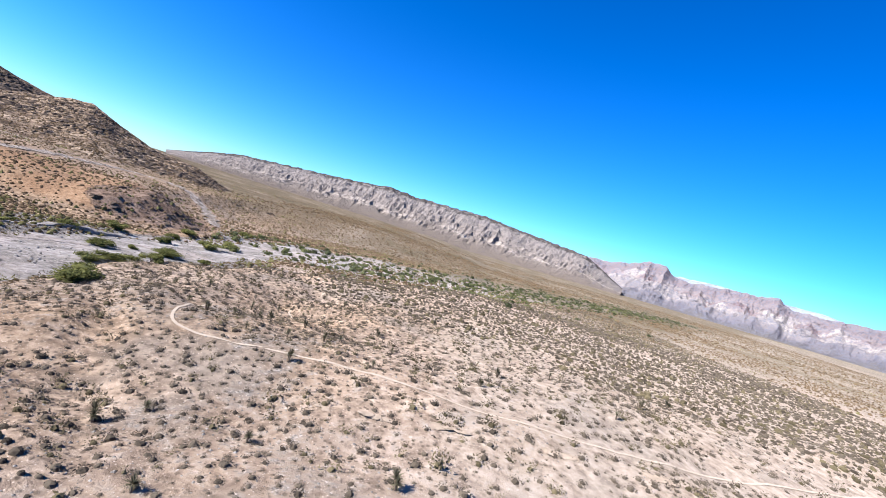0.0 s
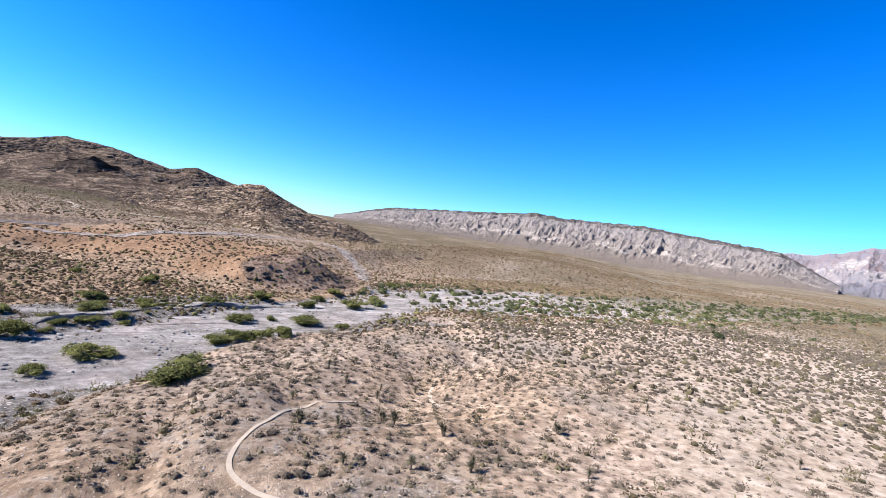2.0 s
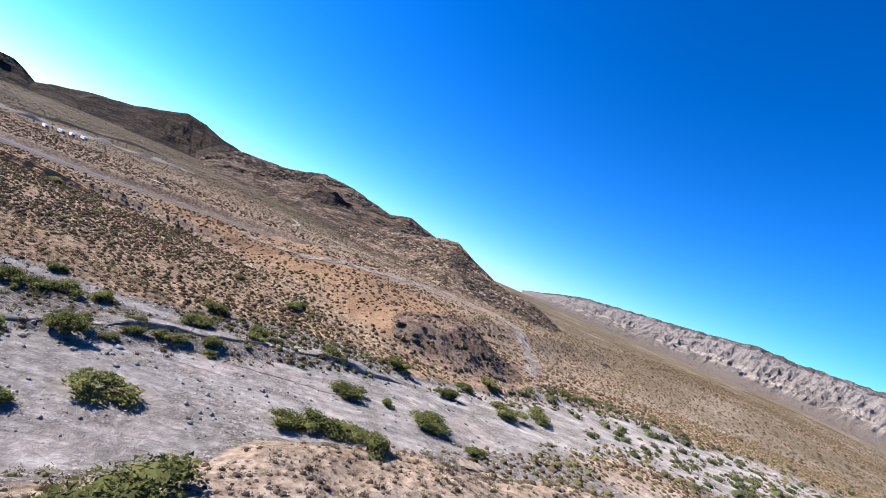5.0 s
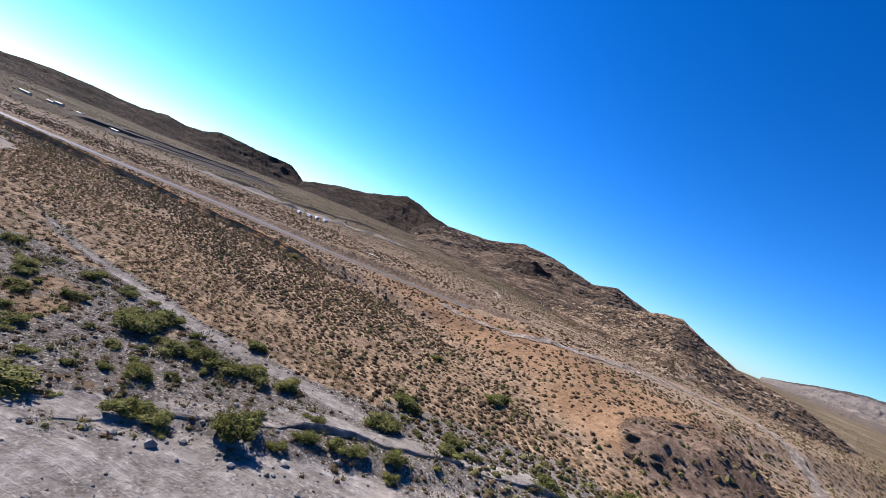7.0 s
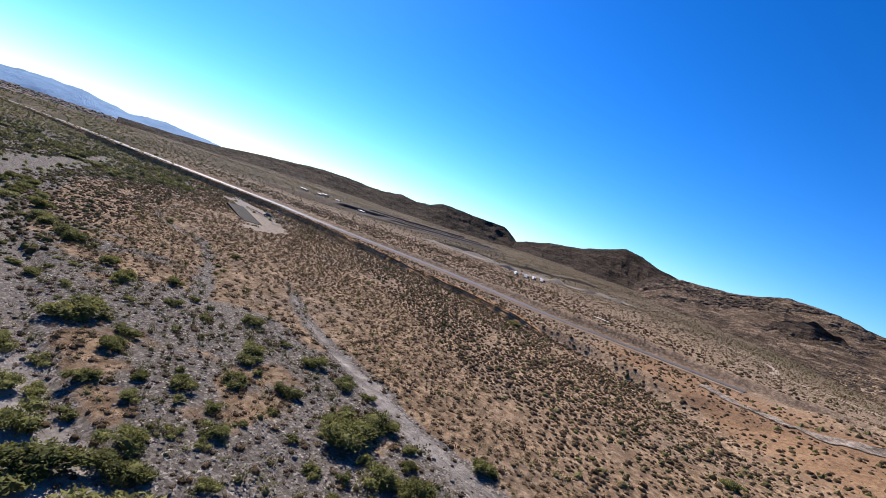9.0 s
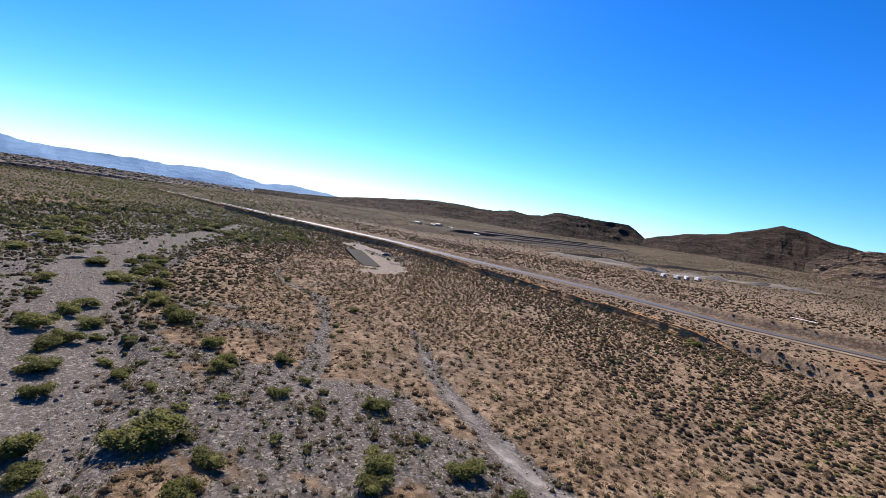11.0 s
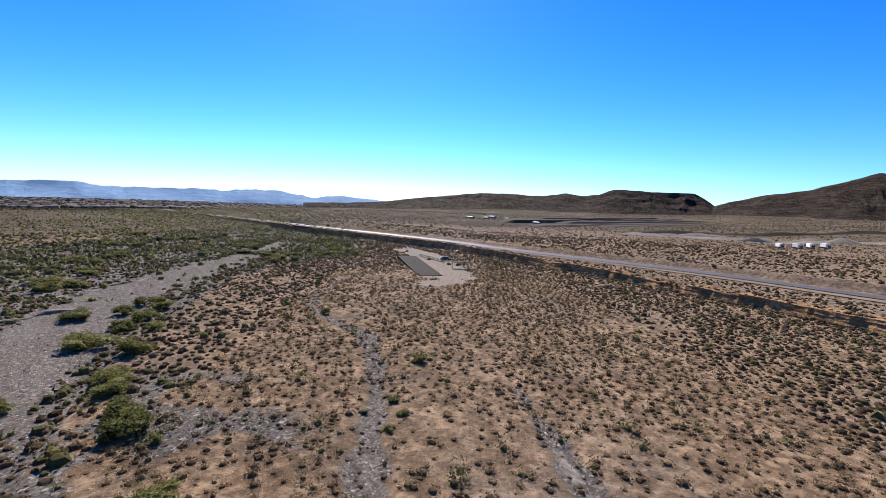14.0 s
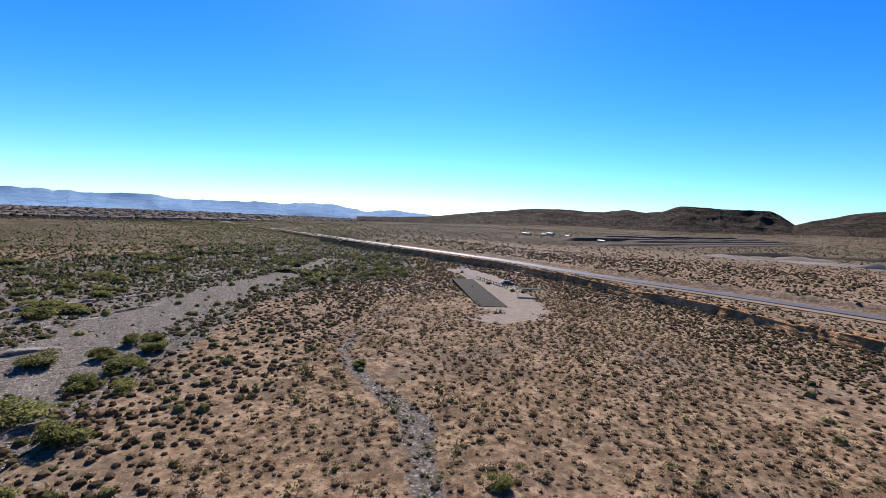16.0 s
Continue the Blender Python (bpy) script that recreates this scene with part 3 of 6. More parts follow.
def mountain(name, label, eye, rows, front, back, material, n=300, m=46, talus=1.6, rough=0.16, gully=40.0, crest_noise=0.06, seed=3, sink=4.0, category="mountain", ledges=0, hard=0.6, down=0.3, scrub=0, apron=0.0):
    """A ridge whose skyline is given as (azimuth, elevation, distance) from an eye; it falls to its foot in front and behind."""
    rows = np.asarray(rows, float)
    ra = np.radians(rows[:, 0])
    arc = np.concatenate([[0], np.cumsum(np.hypot(np.diff(rows[:, 2] * np.cos(ra)), np.diff(rows[:, 2] * np.sin(ra))))])
    k = np.interp(np.linspace(0, arc[-1], n), arc, np.arange(len(rows)))
    az, el, di = (np.interp(k, np.arange(len(rows)), rows[:, c]) for c in range(3))
    if rows.shape[1] > 3:
        front = np.interp(k, np.arange(len(rows)), rows[:, 3])
    az, el = np.radians(az), np.radians(el)
    cx, cy, cz = eye[0] + di * np.cos(az) * np.cos(el), eye[1] + di * np.sin(az) * np.cos(el), eye[2] + di * np.sin(el)
    ux, uy = -np.cos(az), -np.sin(az)
    s = np.concatenate([[0], np.cumsum(np.hypot(np.diff(cx), np.diff(cy)))])
    out = []
    rows_v = np.concatenate([np.linspace(0, 1, m), np.linspace(1, 0, m // 3)[1:]])
    back_side = np.arange(len(rows_v)) >= m
    for v, b in zip(rows_v, back_side):
        reach = (1 - v) * (-back if b else front)
        wig = (fbm(s, np.full_like(s, v * 3.0), gully * 2, 3, seed + 7) - 0.5) * gully * 1.2 * v * (1 - v) * 4
        x, y = cx + ux * (reach + wig), cy + uy * (reach + wig)
        base = zg(x, y) - sink
        prof = v ** talus
        if ledges:
            q = prof * ledges + 1.5 * (fbm(s, 0 * s + v, gully * 2, 3, seed + 5) - 0.5)
            prof = prof + hard / ledges * (step(q - np.floor(q), 0.45, 0.95) - (q - np.floor(q))) * min(1.0, 6 * (1 - v)) * min(1.0, 4 * max(v - apron, 0))
        top = np.maximum(cz - base, 1.0)
        rid = fbm(s + 0.12 * reach, reach * down + 0 * s, gully, 4, seed, True) - 0.6
        fine = fbm(x, y, gully * 0.5, 3, seed + 3) - 0.5
        cut = step(v, apron - 0.12, apron + 0.2) if apron else 1.0
        h = top * (prof + cut * rough * rid * 4 * v * (1 - v) ** 0.7 + rough * 0.35 * fine * v)
        h = h + top * crest_noise * (fbm(s, 0 * s, gully * 0.5, 3, seed + 11) - 0.5) * v ** 3
        out.append(np.stack([x, y, base + np.maximum(h, 0)], -1))
    out = np.array(out)
    me = mesh_from(name, out.reshape(-1, 3), grid_faces(*out.shape[:2])[:, ::-1], False)
    if scrub:
        q = np.random.default_rng(seed)
        i, j, u, w = q.integers(0, m - 2, scrub), q.integers(0, n - 1, scrub), q.uniform(0, 1, (scrub, 1)), q.uniform(0, 1, (scrub, 1))
        p = (out[i, j] * (1 - u) + out[i + 1, j] * u) * (1 - w) + (out[i, j + 1] * (1 - u) + out[i + 1, j + 1] * u) * w
        a, b = q.integers(int(m * 0.35), m - 3, 2600), q.integers(0, n - 1, 2600)
        g = out[a, b]
        keep = fbm(g[:, 0], g[:, 1], 45, 3, seed + 21) + 0.25 * a / m > 0.66
        HILL_ROCKS.append((g[keep], (gully / 44) ** 1.5 * q.uniform(3.0, 11.0, int(keep.sum()))))
        HILL_PLANTS.append((p, q.uniform(0.9, 2.2, scrub), q.uniform(0, 0.8, scrub)))
    put_attr(me, "rise", np.repeat(rows_v, n))
    me.materials.append(material)
    return tagged(new(name, me), label, category, kind="structure")


def banded_material(name, stops, patch, lo, hi, scale, relief, shade_stain=0.35, tone=(0.10, 0.085, 0.08)):
    """Rock laid down in beds: each height up the slope has its own colour, with pale bare patches between lo and hi."""
    m = Mat(name, 0.95, spec=0.02)
    n1, n2 = m.noise(scale, 8, 0.65), m.noise(scale * 5, 5, 0.6, m.pos((0.3, 0.3, 1.5)))
    v = m.attr("rise")
    f = m.math("ADD", v, m.math("ADD", m.math("MULTIPLY", m.math("SUBTRACT", n1, 0.5), 0.22), m.math("MULTIPLY", m.math("SUBTRACT", n2, 0.5), 0.16)))
    col = m.ramp(f, *stops)
    bare = m.math("MULTIPLY", m.span(v, lo, lo + 0.08), m.span(v, hi - 0.08, hi, 1.0, 0.0))
    bare = m.math("MULTIPLY", bare, m.span(m.noise(scale * 0.7, 7, 0.7), 0.5, 0.58, 0.0, 0.9))
    col = m.mix(bare, col, patch)
    # noisy patches of tone paint shade and dark stain into the rock
    col = m.mix(m.span(m.noise(scale * 8, 5, 0.7), 0.45, 0.65, 0.0, shade_stain), col, tone)
    col = m.mix(m.span(m.noise(scale * 2.5, 6, 0.7, m.pos((1.0, 1.0, 1.2))), 0.5, 0.62, 0.0, shade_stain * 0.8), col, tone)
    h = m.math("ADD", m.noise(scale * 3, 10, 0.75), m.math("MULTIPLY", n2, 0.6))
    return m.done(col, h, 0.9, relief)


E0, E2, E7, E14 = (0.0, 0.0, 24.0), (-4.0, 24.0, 24.4), (-37.5, 62.5, 24.4), (-112.5, 33.0, 20.4)
M_HILL = rock_material("scrubby_hill", ((0.0, (0.059, 0.042, 0.031)), (0.3, (0.177, 0.126, 0.090)), (0.6, (0.277, 0.203, 0.143)), (1.0, (0.437, 0.336, 0.245))), 0.65, 0.045, 5.0, 0.8)
M_HILLTOP = rock_material("rocky_hill", ((0.0, (0.043, 0.031, 0.024)), (0.3, (0.118, 0.084, 0.061)), (0.6, (0.198, 0.143, 0.103)), (1.0, (0.348, 0.264, 0.194))), 0.6, 0.03, 9.0, 0.7, 0.65)
# shade of the backlit slopes is put into this dark brown
M_SHADEHILL = rock_material("dark_hill", ((0.0, (0.024, 0.017, 0.014)), (0.5, (0.055, 0.041, 0.031)), (1.0, (0.113, 0.085, 0.064))), 0.45, 0.02, 12.0, 0.4, 0.5)
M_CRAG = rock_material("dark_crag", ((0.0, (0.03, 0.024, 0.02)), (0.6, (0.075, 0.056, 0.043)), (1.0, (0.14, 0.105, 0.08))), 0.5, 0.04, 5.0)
M_OUTCROP = rock_material("outcrop_rock", ((0.0, (0.045, 0.034, 0.027)), (0.5, (0.105, 0.08, 0.062)), (1.0, (0.18, 0.14, 0.108))), 0.5, 0.15, 1.5)
M_MESA = banded_material("limestone_ridge", ((0.0, (0.167, 0.133, 0.101)), (0.3, (0.180, 0.146, 0.117)), (0.45, (0.185, 0.153, 0.129)), (0.58, (0.212, 0.180, 0.158)), (0.74, (0.226, 0.194, 0.174)), (0.85, (0.234, 0.204, 0.186)), (0.92, (0.230, 0.202, 0.187)), (0.95, (0.156, 0.138, 0.128)), (0.97, (0.070, 0.061, 0.056)), (1.0, (0.090, 0.077, 0.068))), (0.38, 0.325, 0.275), 0.42, 0.7, 0.012, 22.0, 0.4)
# blue-grey tone here: desert varnish, with haze and shade painted in
M_RED = banded_material("sandstone_cliffs", ((0.0, (0.146, 0.131, 0.116)), (0.2, (0.155, 0.140, 0.144)), (0.3, (0.172, 0.153, 0.168)), (0.42, (0.249, 0.217, 0.211)), (0.55, (0.327, 0.284, 0.262)), (0.66, (0.198, 0.129, 0.129)), (0.74, (0.267, 0.219, 0.211)), (0.9, (0.206, 0.159, 0.163)), (1.0, (0.232, 0.206, 0.211))), (0.42, 0.37, 0.33), 0.35, 0.8, 0.008, 45.0, 0.9, (0.17, 0.168, 0.2))
# grey rock with the blue of distance mixed into its colour
M_HAZYPEAK = rock_material("grey_peaks", ((0.0, (0.24, 0.27, 0.34)), (1.0, (0.36, 0.39, 0.46))), 0.3, 0.004, 30.0, 0.0)
# distance haze is painted in as blue rock colour
M_BLUEHAZE = rock_material("haze_painted_mountains", ((0.0, (0.15, 0.26, 0.4)), (1.0, (0.2, 0.32, 0.47))), 0.2, 0.003, 20.0, 0.0)

# weak blue emission stands for light scattered by that haze
_b = M_BLUEHAZE.node_tree.nodes["Principled BSDF"]
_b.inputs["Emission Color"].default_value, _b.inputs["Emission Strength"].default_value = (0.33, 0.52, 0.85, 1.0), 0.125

mountain("hill", "scrub-covered brown rocky hill above the road", E2,
         [(111, -3.4, 300, 30), (116, -2.3, 330, 50), (119.9, -0.75, 350, 95), (124.6, -0.2, 362, 115), (128.6, 1.44, 375, 135), (130.3, 2.3, 390, 150), (132, 2.05, 402, 160), (135, 1.2, 425, 170), (139, 0.2, 455, 175), (144, -0.9, 500, 160), (149, -1.7, 540, 120), (153, -2.2, 570, 80)],
         95, 200, M_HILL, 420, 72, 1.45, 0.05, 24.0, 0.05, 3, ledges=0, scrub=9000, down=0.8)
mountain("hill", "higher brown rocky hill with dark crags along its crest", E2,
         [(122, -1.6, 600, 120), (127, 0.4, 620, 200), (131, 1.5, 640, 260), (133.5, 1.86, 660, 290), (136.9, 2.92, 690, 320), (139.5, 2.3, 720, 345), (144.5, 3.33, 800, 400), (148.0, 3.63, 880, 440), (152.0, 2.5, 950, 450), (157.5, 2.1, 1060, 430), (160.5, 1.0, 1150, 380)],
         300, 200, M_HILLTOP, 400, 66, 1.35, 0.07, 44.0, 0.05, 17, ledges=0, scrub=7000, down=0.8)
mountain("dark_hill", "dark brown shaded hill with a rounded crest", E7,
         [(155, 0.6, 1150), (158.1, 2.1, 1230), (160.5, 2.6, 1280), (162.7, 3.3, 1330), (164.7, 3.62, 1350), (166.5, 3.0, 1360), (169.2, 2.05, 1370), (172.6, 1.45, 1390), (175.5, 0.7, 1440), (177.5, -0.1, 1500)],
         340, 300, M_SHADEHILL, 420, 70, 1.7, 0.24, 80.0, 0.03, 13, ledges=3, hard=0.4, down=0.35)
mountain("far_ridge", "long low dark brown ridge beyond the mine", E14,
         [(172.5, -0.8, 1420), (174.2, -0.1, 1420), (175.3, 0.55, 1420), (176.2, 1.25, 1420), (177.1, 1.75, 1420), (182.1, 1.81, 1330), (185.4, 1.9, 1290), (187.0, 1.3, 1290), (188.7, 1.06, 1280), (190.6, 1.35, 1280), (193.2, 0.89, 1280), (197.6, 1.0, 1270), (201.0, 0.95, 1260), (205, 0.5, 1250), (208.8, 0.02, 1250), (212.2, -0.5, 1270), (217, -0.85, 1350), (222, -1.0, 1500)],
         250, 300, M_SHADEHILL, 520, 56, 1.7, 0.22, 60.0, 0.03, 23, ledges=3, hard=0.25, down=0.4)
mountain("rock_knob", "dark rocky knob on the hillside", E2,
         [(149.6, 0.0, 640), (148.4, 1.2, 632), (146.9, 2.25, 625), (145.4, 2.1, 620), (144.2, 1.5, 615), (142.4, 0.2, 605)], 40, 50, M_CRAG, 120, 26, 0.6, 0.16, 30.0, 0.4, 63, 6.0, "hill", ledges=3, hard=0.3)
# added dark mound in place of the shade on the rounded hill
mountain("rock_knob", "dark mound standing for the rounded hill's own shade", E7,
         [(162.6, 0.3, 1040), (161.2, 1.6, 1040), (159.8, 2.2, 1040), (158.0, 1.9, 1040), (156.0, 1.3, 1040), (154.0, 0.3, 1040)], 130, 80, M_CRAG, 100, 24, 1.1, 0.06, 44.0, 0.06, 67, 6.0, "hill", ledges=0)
mountain("mesa_ridge", "long flat-topped grey limestone ridge with pale cliffs", E2,
         [(122, 0.2, 3000), (119.5, 0.9, 3000), (118.2, 1.35, 3000), (114.9, 2.2, 3000), (108.0, 2.91, 3050), (101.2, 3.66, 3100), (97.8, 4.08, 3100), (94.5, 3.9, 3150), (89.4, 4.13, 3200), (85.1, 4.19, 3250), (82.2, 3.95, 3300), (76.8, 3.55, 3350), (72.9, 3.25, 3400), (70.5, 2.07, 3450), (68.0, 0.8, 3500)],
         1050, 500, M_MESA, 800, 90, 1.9, 0.15, 58.0, 0.04, 33, ledges=5, hard=0.4, down=0.3, apron=0.42)
mountain("sandstone_mountains", "pale cream and red sandstone mountains far off", E0,
         [(76, 2.4, 4500), (72.6, 3.12, 4500), (70.7, 3.37, 4500), (68.3, 3.91, 4450), (66.5, 4.62, 4400), (64.6, 4.61, 4400), (63.1, 3.6, 4450), (59.8, 3.7, 4450), (56.8, 4.19, 4450), (53.9, 4.43, 4400), (52.8, 3.65, 4450), (50.6, 3.74, 4450), (46.0, 4.16, 4450), (40, 3.9, 4450), (34, 4.2, 4450)],
         900, 200, M_RED, 620, 64, 1.35, 0.3, 150.0, 0.10, 43, ledges=4, hard=0.5, down=0.5)
mountain("grey_peaks", "peaks behind the sandstone cliffs, blue-grey with painted haze", E0,
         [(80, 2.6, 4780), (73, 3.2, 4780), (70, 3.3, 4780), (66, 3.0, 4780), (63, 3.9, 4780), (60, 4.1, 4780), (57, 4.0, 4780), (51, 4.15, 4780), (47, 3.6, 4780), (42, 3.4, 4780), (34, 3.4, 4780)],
         200, 60, M_HAZYPEAK, 300, 24, 1.1, 0.12, 140.0, 0.05, 47)
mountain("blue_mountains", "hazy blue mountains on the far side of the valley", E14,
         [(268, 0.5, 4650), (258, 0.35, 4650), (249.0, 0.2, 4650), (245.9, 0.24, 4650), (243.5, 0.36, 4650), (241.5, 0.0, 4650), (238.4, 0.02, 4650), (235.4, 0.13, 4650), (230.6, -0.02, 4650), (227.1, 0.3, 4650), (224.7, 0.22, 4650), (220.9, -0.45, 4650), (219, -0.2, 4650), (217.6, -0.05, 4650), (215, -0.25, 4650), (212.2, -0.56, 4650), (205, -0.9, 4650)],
         300, 100, M_BLUEHAZE, 400, 24, 1.2, 0.05, 170.0, 0.22, 53)

# ---------------------------------------------------------------- cut bank


BANK_LIP = []


def cut_bank():
    """The eroded dirt face that drops from the road's side to the scrub flat."""
    line = glide([p for p in BANK if p[0] < -180 and p[1] > -600], 0.9)
    d = np.gradient(line, axis=0)
    k = np.ones(31) / 31
    d = np.stack([np.convolve(np.pad(d[:, c], 15, "edge"), k, "valid") for c in (0, 1)], -1)
    d /= np.linalg.norm(d, axis=1)[:, None]
    nrm = np.stack([-d[:, 1], d[:, 0]], -1)
    s = np.concatenate([[0], np.cumsum(np.hypot(*np.diff(line, axis=0).T))])
    ends = step(s, 0, 40) * step(s[-1] - s, 6, 34)
    scallop = 2.6 * (fbm(s, 0 * s, 14.0, 4, 101) - 0.5) - 1.0
    broken = step(fbm(s, 0 * s + 9, 30.0, 3, 109), 0.2, 0.5)
    low, top = line + nrm * (scallop - 2.0)[:, None], line + nrm * 8.0
    zl, zt = zg(low[:, 0], low[:, 1]) - 0.5, zg(top[:, 0], top[:, 1]) + 0.1
    smooth = np.ones(15) / 15
    zt = np.convolve(np.pad(zt, 7, "edge"), smooth, "valid")
    zt = zl + np.maximum(zt - zl, 1.8) * (0.72 + 0.28 * broken) * ends - 1.2 * (1 - ends)
    rows = []
    for h in np.linspace(0, 1, 10):
        out = scallop - 1.5 + (1.6 + 0.8 * (1 - broken)) * (1 - (1 - h) ** 1.5) + 1.0 * (fbm(s, 0 * s + 0.8 * h, 2.2, 3, 103) - 0.5) + 0.4 * (fbm(s * 0.2, 0 * s + 9 * h, 1.0, 2, 107) - 0.5)
        q = line + nrm * out[:, None]
        rows.append(np.column_stack([q, zl + (zt - zl) * h + 0.25 * (fbm(s, 0 * s + 7 * h, 1.7, 2, 111) - 0.5)]))
    for o, fall in ((2.8, 0.0), (5.0, 0.1), (7.5, 1.0)):
        q = line + nrm * (o + 0.4 * scallop)[:, None]
        g = zg(q[:, 0], q[:, 1]) - 0.25
        rows.append(np.column_stack([q, zt * (1 - fall) + g * fall - 0.6 * (1 - ends)]))
    BANK_LIP.append((line + nrm * (1.6 + 0.4 * scallop)[:, None], zt))
    v = np.array(rows)
    me = mesh_from("cut_bank", v.reshape(-1, 3), grid_faces(*v.shape[:2])[:, ::-1], False)
    me.materials.append(M_BANK)
    tagged(new("cut_bank", me), "steep eroded brown dirt bank below the road", "dirt bank", kind="structure")


def wash_scarp(line, high, back):
    """A low eroded step in the gravel, up to the left of its line."""
    p = glide(line, 0.5)
    d = np.gradient(p, axis=0)
    d /= np.linalg.norm(d, axis=1)[:, None]
    nrm = np.stack([-d[:, 1], d[:, 0]], -1)
    s = np.arange(len(p)) * 0.5
    h = high * step(s, 0, 6) * step(s[-1] - s, 0, 6) * (0.3 + 1.2 * step(fbm(s, 0 * s, 7, 3, 181), 0.3, 0.7))
    wob = 3.0 * (fbm(s, 0 * s, 6, 4, 183) - 0.5)
    rows = []
    for o, up in ((-0.12, -0.15), (0.0, 0.25), (0.06, 0.8), (0.22, 1.0), (0.3 * back, 0.8), (back, -0.12)):
        q = p + nrm * (o + wob + 0.25 * (fbm(s, 0 * s + 3 * o, 1.2, 2, 187) - 0.5))[:, None]
        rows.append(np.column_stack([q, zg(q[:, 0], q[:, 1]) + np.where(up > 0, h * up, up)]))
    v = np.array(rows)
    me = mesh_from("wash_scarp", v.reshape(-1, 3), grid_faces(*v.shape[:2])[:, ::-1], False)
    for key, val in (("gravel", 1.0), ("orange", 0.0), ("far", 0.0), ("pale", 0.0), ("dark", 0.0), ("rock", 0.0), ("bare", 0.0)):
        put_attr(me, key, np.full(v.shape[0] * v.shape[1], val))
    me.materials.append(M_GROUND)
    tagged(new("wash_scarp", me), "low eroded gravel step in the wash bed", "gravel bank", kind="structure")


for line, high, back in (([(-77, 52), (-80, 58), (-83, 65), (-84, 72), (-85.5, 78), (-86, 84), (-85, 89), (-84, 95), (-82, 102), (-79, 110), (-76, 120)], 0.5, 5.0), ([(-78, 84), (-76, 88), (-73, 93), (-70.5, 98), (-69, 105)], 0.4, 3.0),
                         ([(-128, -68), (-137, -62), (-147, -60), (-157, -61)], 0.5, 4.0), ([(-140, -82), (-149, -87), (-160, -93), (-173, -97), (-190, -98)], 0.6, 4.0), ([(-150, -72), (-160, -75), (-172, -80), (-184, -86)], 0.35, 3.0), ([(-232, -58), (-240, -62), (-247, -52)], 0.5, 3.0)):
    wash_scarp(line, high, back)

M_BANK = rock_material("bank_dirt", ((0.0, (0.19, 0.1, 0.045)), (0.5, (0.39, 0.23, 0.115)), (1.0, (0.5, 0.33, 0.19))), 0.25, 0.3, 0.8, 0.3)
cut_bank()

# ---------------------------------------------------------------- road, runway, trails


def strip(name, line, half, material, lift=0.05, across=5, gap=1.0, shift=0.0, follow=True, wear=0.0):
    """A band laid along a line on the ground."""
    p = glide(np.asarray(line, float), gap)
    d = np.gradient(p[:, :2], axis=0)
    d /= np.linalg.norm(d, axis=1)[:, None]
    nrm = np.stack([-d[:, 1], d[:, 0]], -1)
    rows = []
    for u in np.linspace(-1, 1, across):
        w = half * u + shift
        if wear and abs(u) == 1:
            w = w + wear * half * (fbm(np.arange(len(p)) * gap, np.zeros(len(p)) + u, 3.0, 3, 77) - 0.5)
        q = p[:, :2] + nrm * (w if np.ndim(w) == 0 else w[:, None])
        z = zg(q[:, 0], q[:, 1]) if follow else p[:, 2]
        rows.append(np.column_stack([q, z + lift]))
    v = np.array(rows)
    me = mesh_from(name, v.reshape(-1, 3), grid_faces(*v.shape[:2])[:, ::-1], True)
    me.materials.append(material)
    return new(name, me)


ROAD_SEEN = ROAD[ROAD[:, 1] < 160]
tagged(strip("road", ROAD_SEEN, 3.5, M_ASPHALT, 0.22, 5, 4.0, 0.0, False), "two-lane asphalt desert road shining in the sun", "road", kind="structure")
tagged(strip("road_shoulder", ROAD_SEEN, 2.2, M_SHOULDER, 0.14, 5, 4.0, -6.6, False), "pale dirt shoulder beside the asphalt road", "road shoulder", kind="structure")
M_SCAR = rock_material("gravel_fill", ((0.0, (0.119, 0.095, 0.076)), (0.5, (0.255, 0.211, 0.174)), (1.0, (0.425, 0.365, 0.310))), 0.1, 0.35, 0.6, 0.3)
tagged(strip("gravel_fill", [(x, y) for x, y, _ in SCAR], 2.6, M_SCAR, 0.22, 9, 1.0, 0, True, 2.4), "pale rocky gravel fill below the road on the hillside", "gravel bank", kind="structure")
M_DRIVE = plain_material("drive_gravel", (0.24, 0.215, 0.19), 0.95, 0.2, 0.6, bump=0.4)
tagged(strip("gravel_drive", [(-275, -40), (-284, -54), (-298, -68), (-315, -80), (-330, -88), (-344, -90), (-350, -84), (-348, -76)], 2.6, M_DRIVE, 0.1, 5, 1.0, 0, True, 0.4), "curving grey gravel drive from the road to the runway", "drive", kind="structure")
TRAIL = [(75, 63), (52, 55), (41, 51), (31, 48), (20, 46), (10, 46), (0, 47), (-8, 47.5), (-14, 47), (-20, 46.5), (-24, 48), (-26.5, 53), (-27.5, 57), (-28.5, 61), (-27.8, 65), (-26, 69)]
tagged(strip("trail", TRAIL, 0.17, M_TRAIL, 0.06, 5, 0.6, 0, True, 0.5), "narrow pale dirt footpath worn through the scrub", "trail", kind="structure")


tagged(strip("trail", [(-18, 73.5), (-18.8, 75), (-20, 77), (-21.5, 80.5), (-22, 83)], 0.22, M_TRAIL, 0.05, 5, 0.6, 0, True, 0.8), "faint dirt footpath climbing a low rise", "trail", kind="structure")


tagged(strip("dirt_track", [(-330, 205), (-300, 212), (-272, 200), (-258, 190), (-250, 206), (-232, 222), (-205, 236), (-178, 247)], 1.3, M_TRAIL, 0.08, 5, 1.0, 0, True, 0.8), "pale dirt track winding up the foot of the hill", "dirt track", kind="structure")


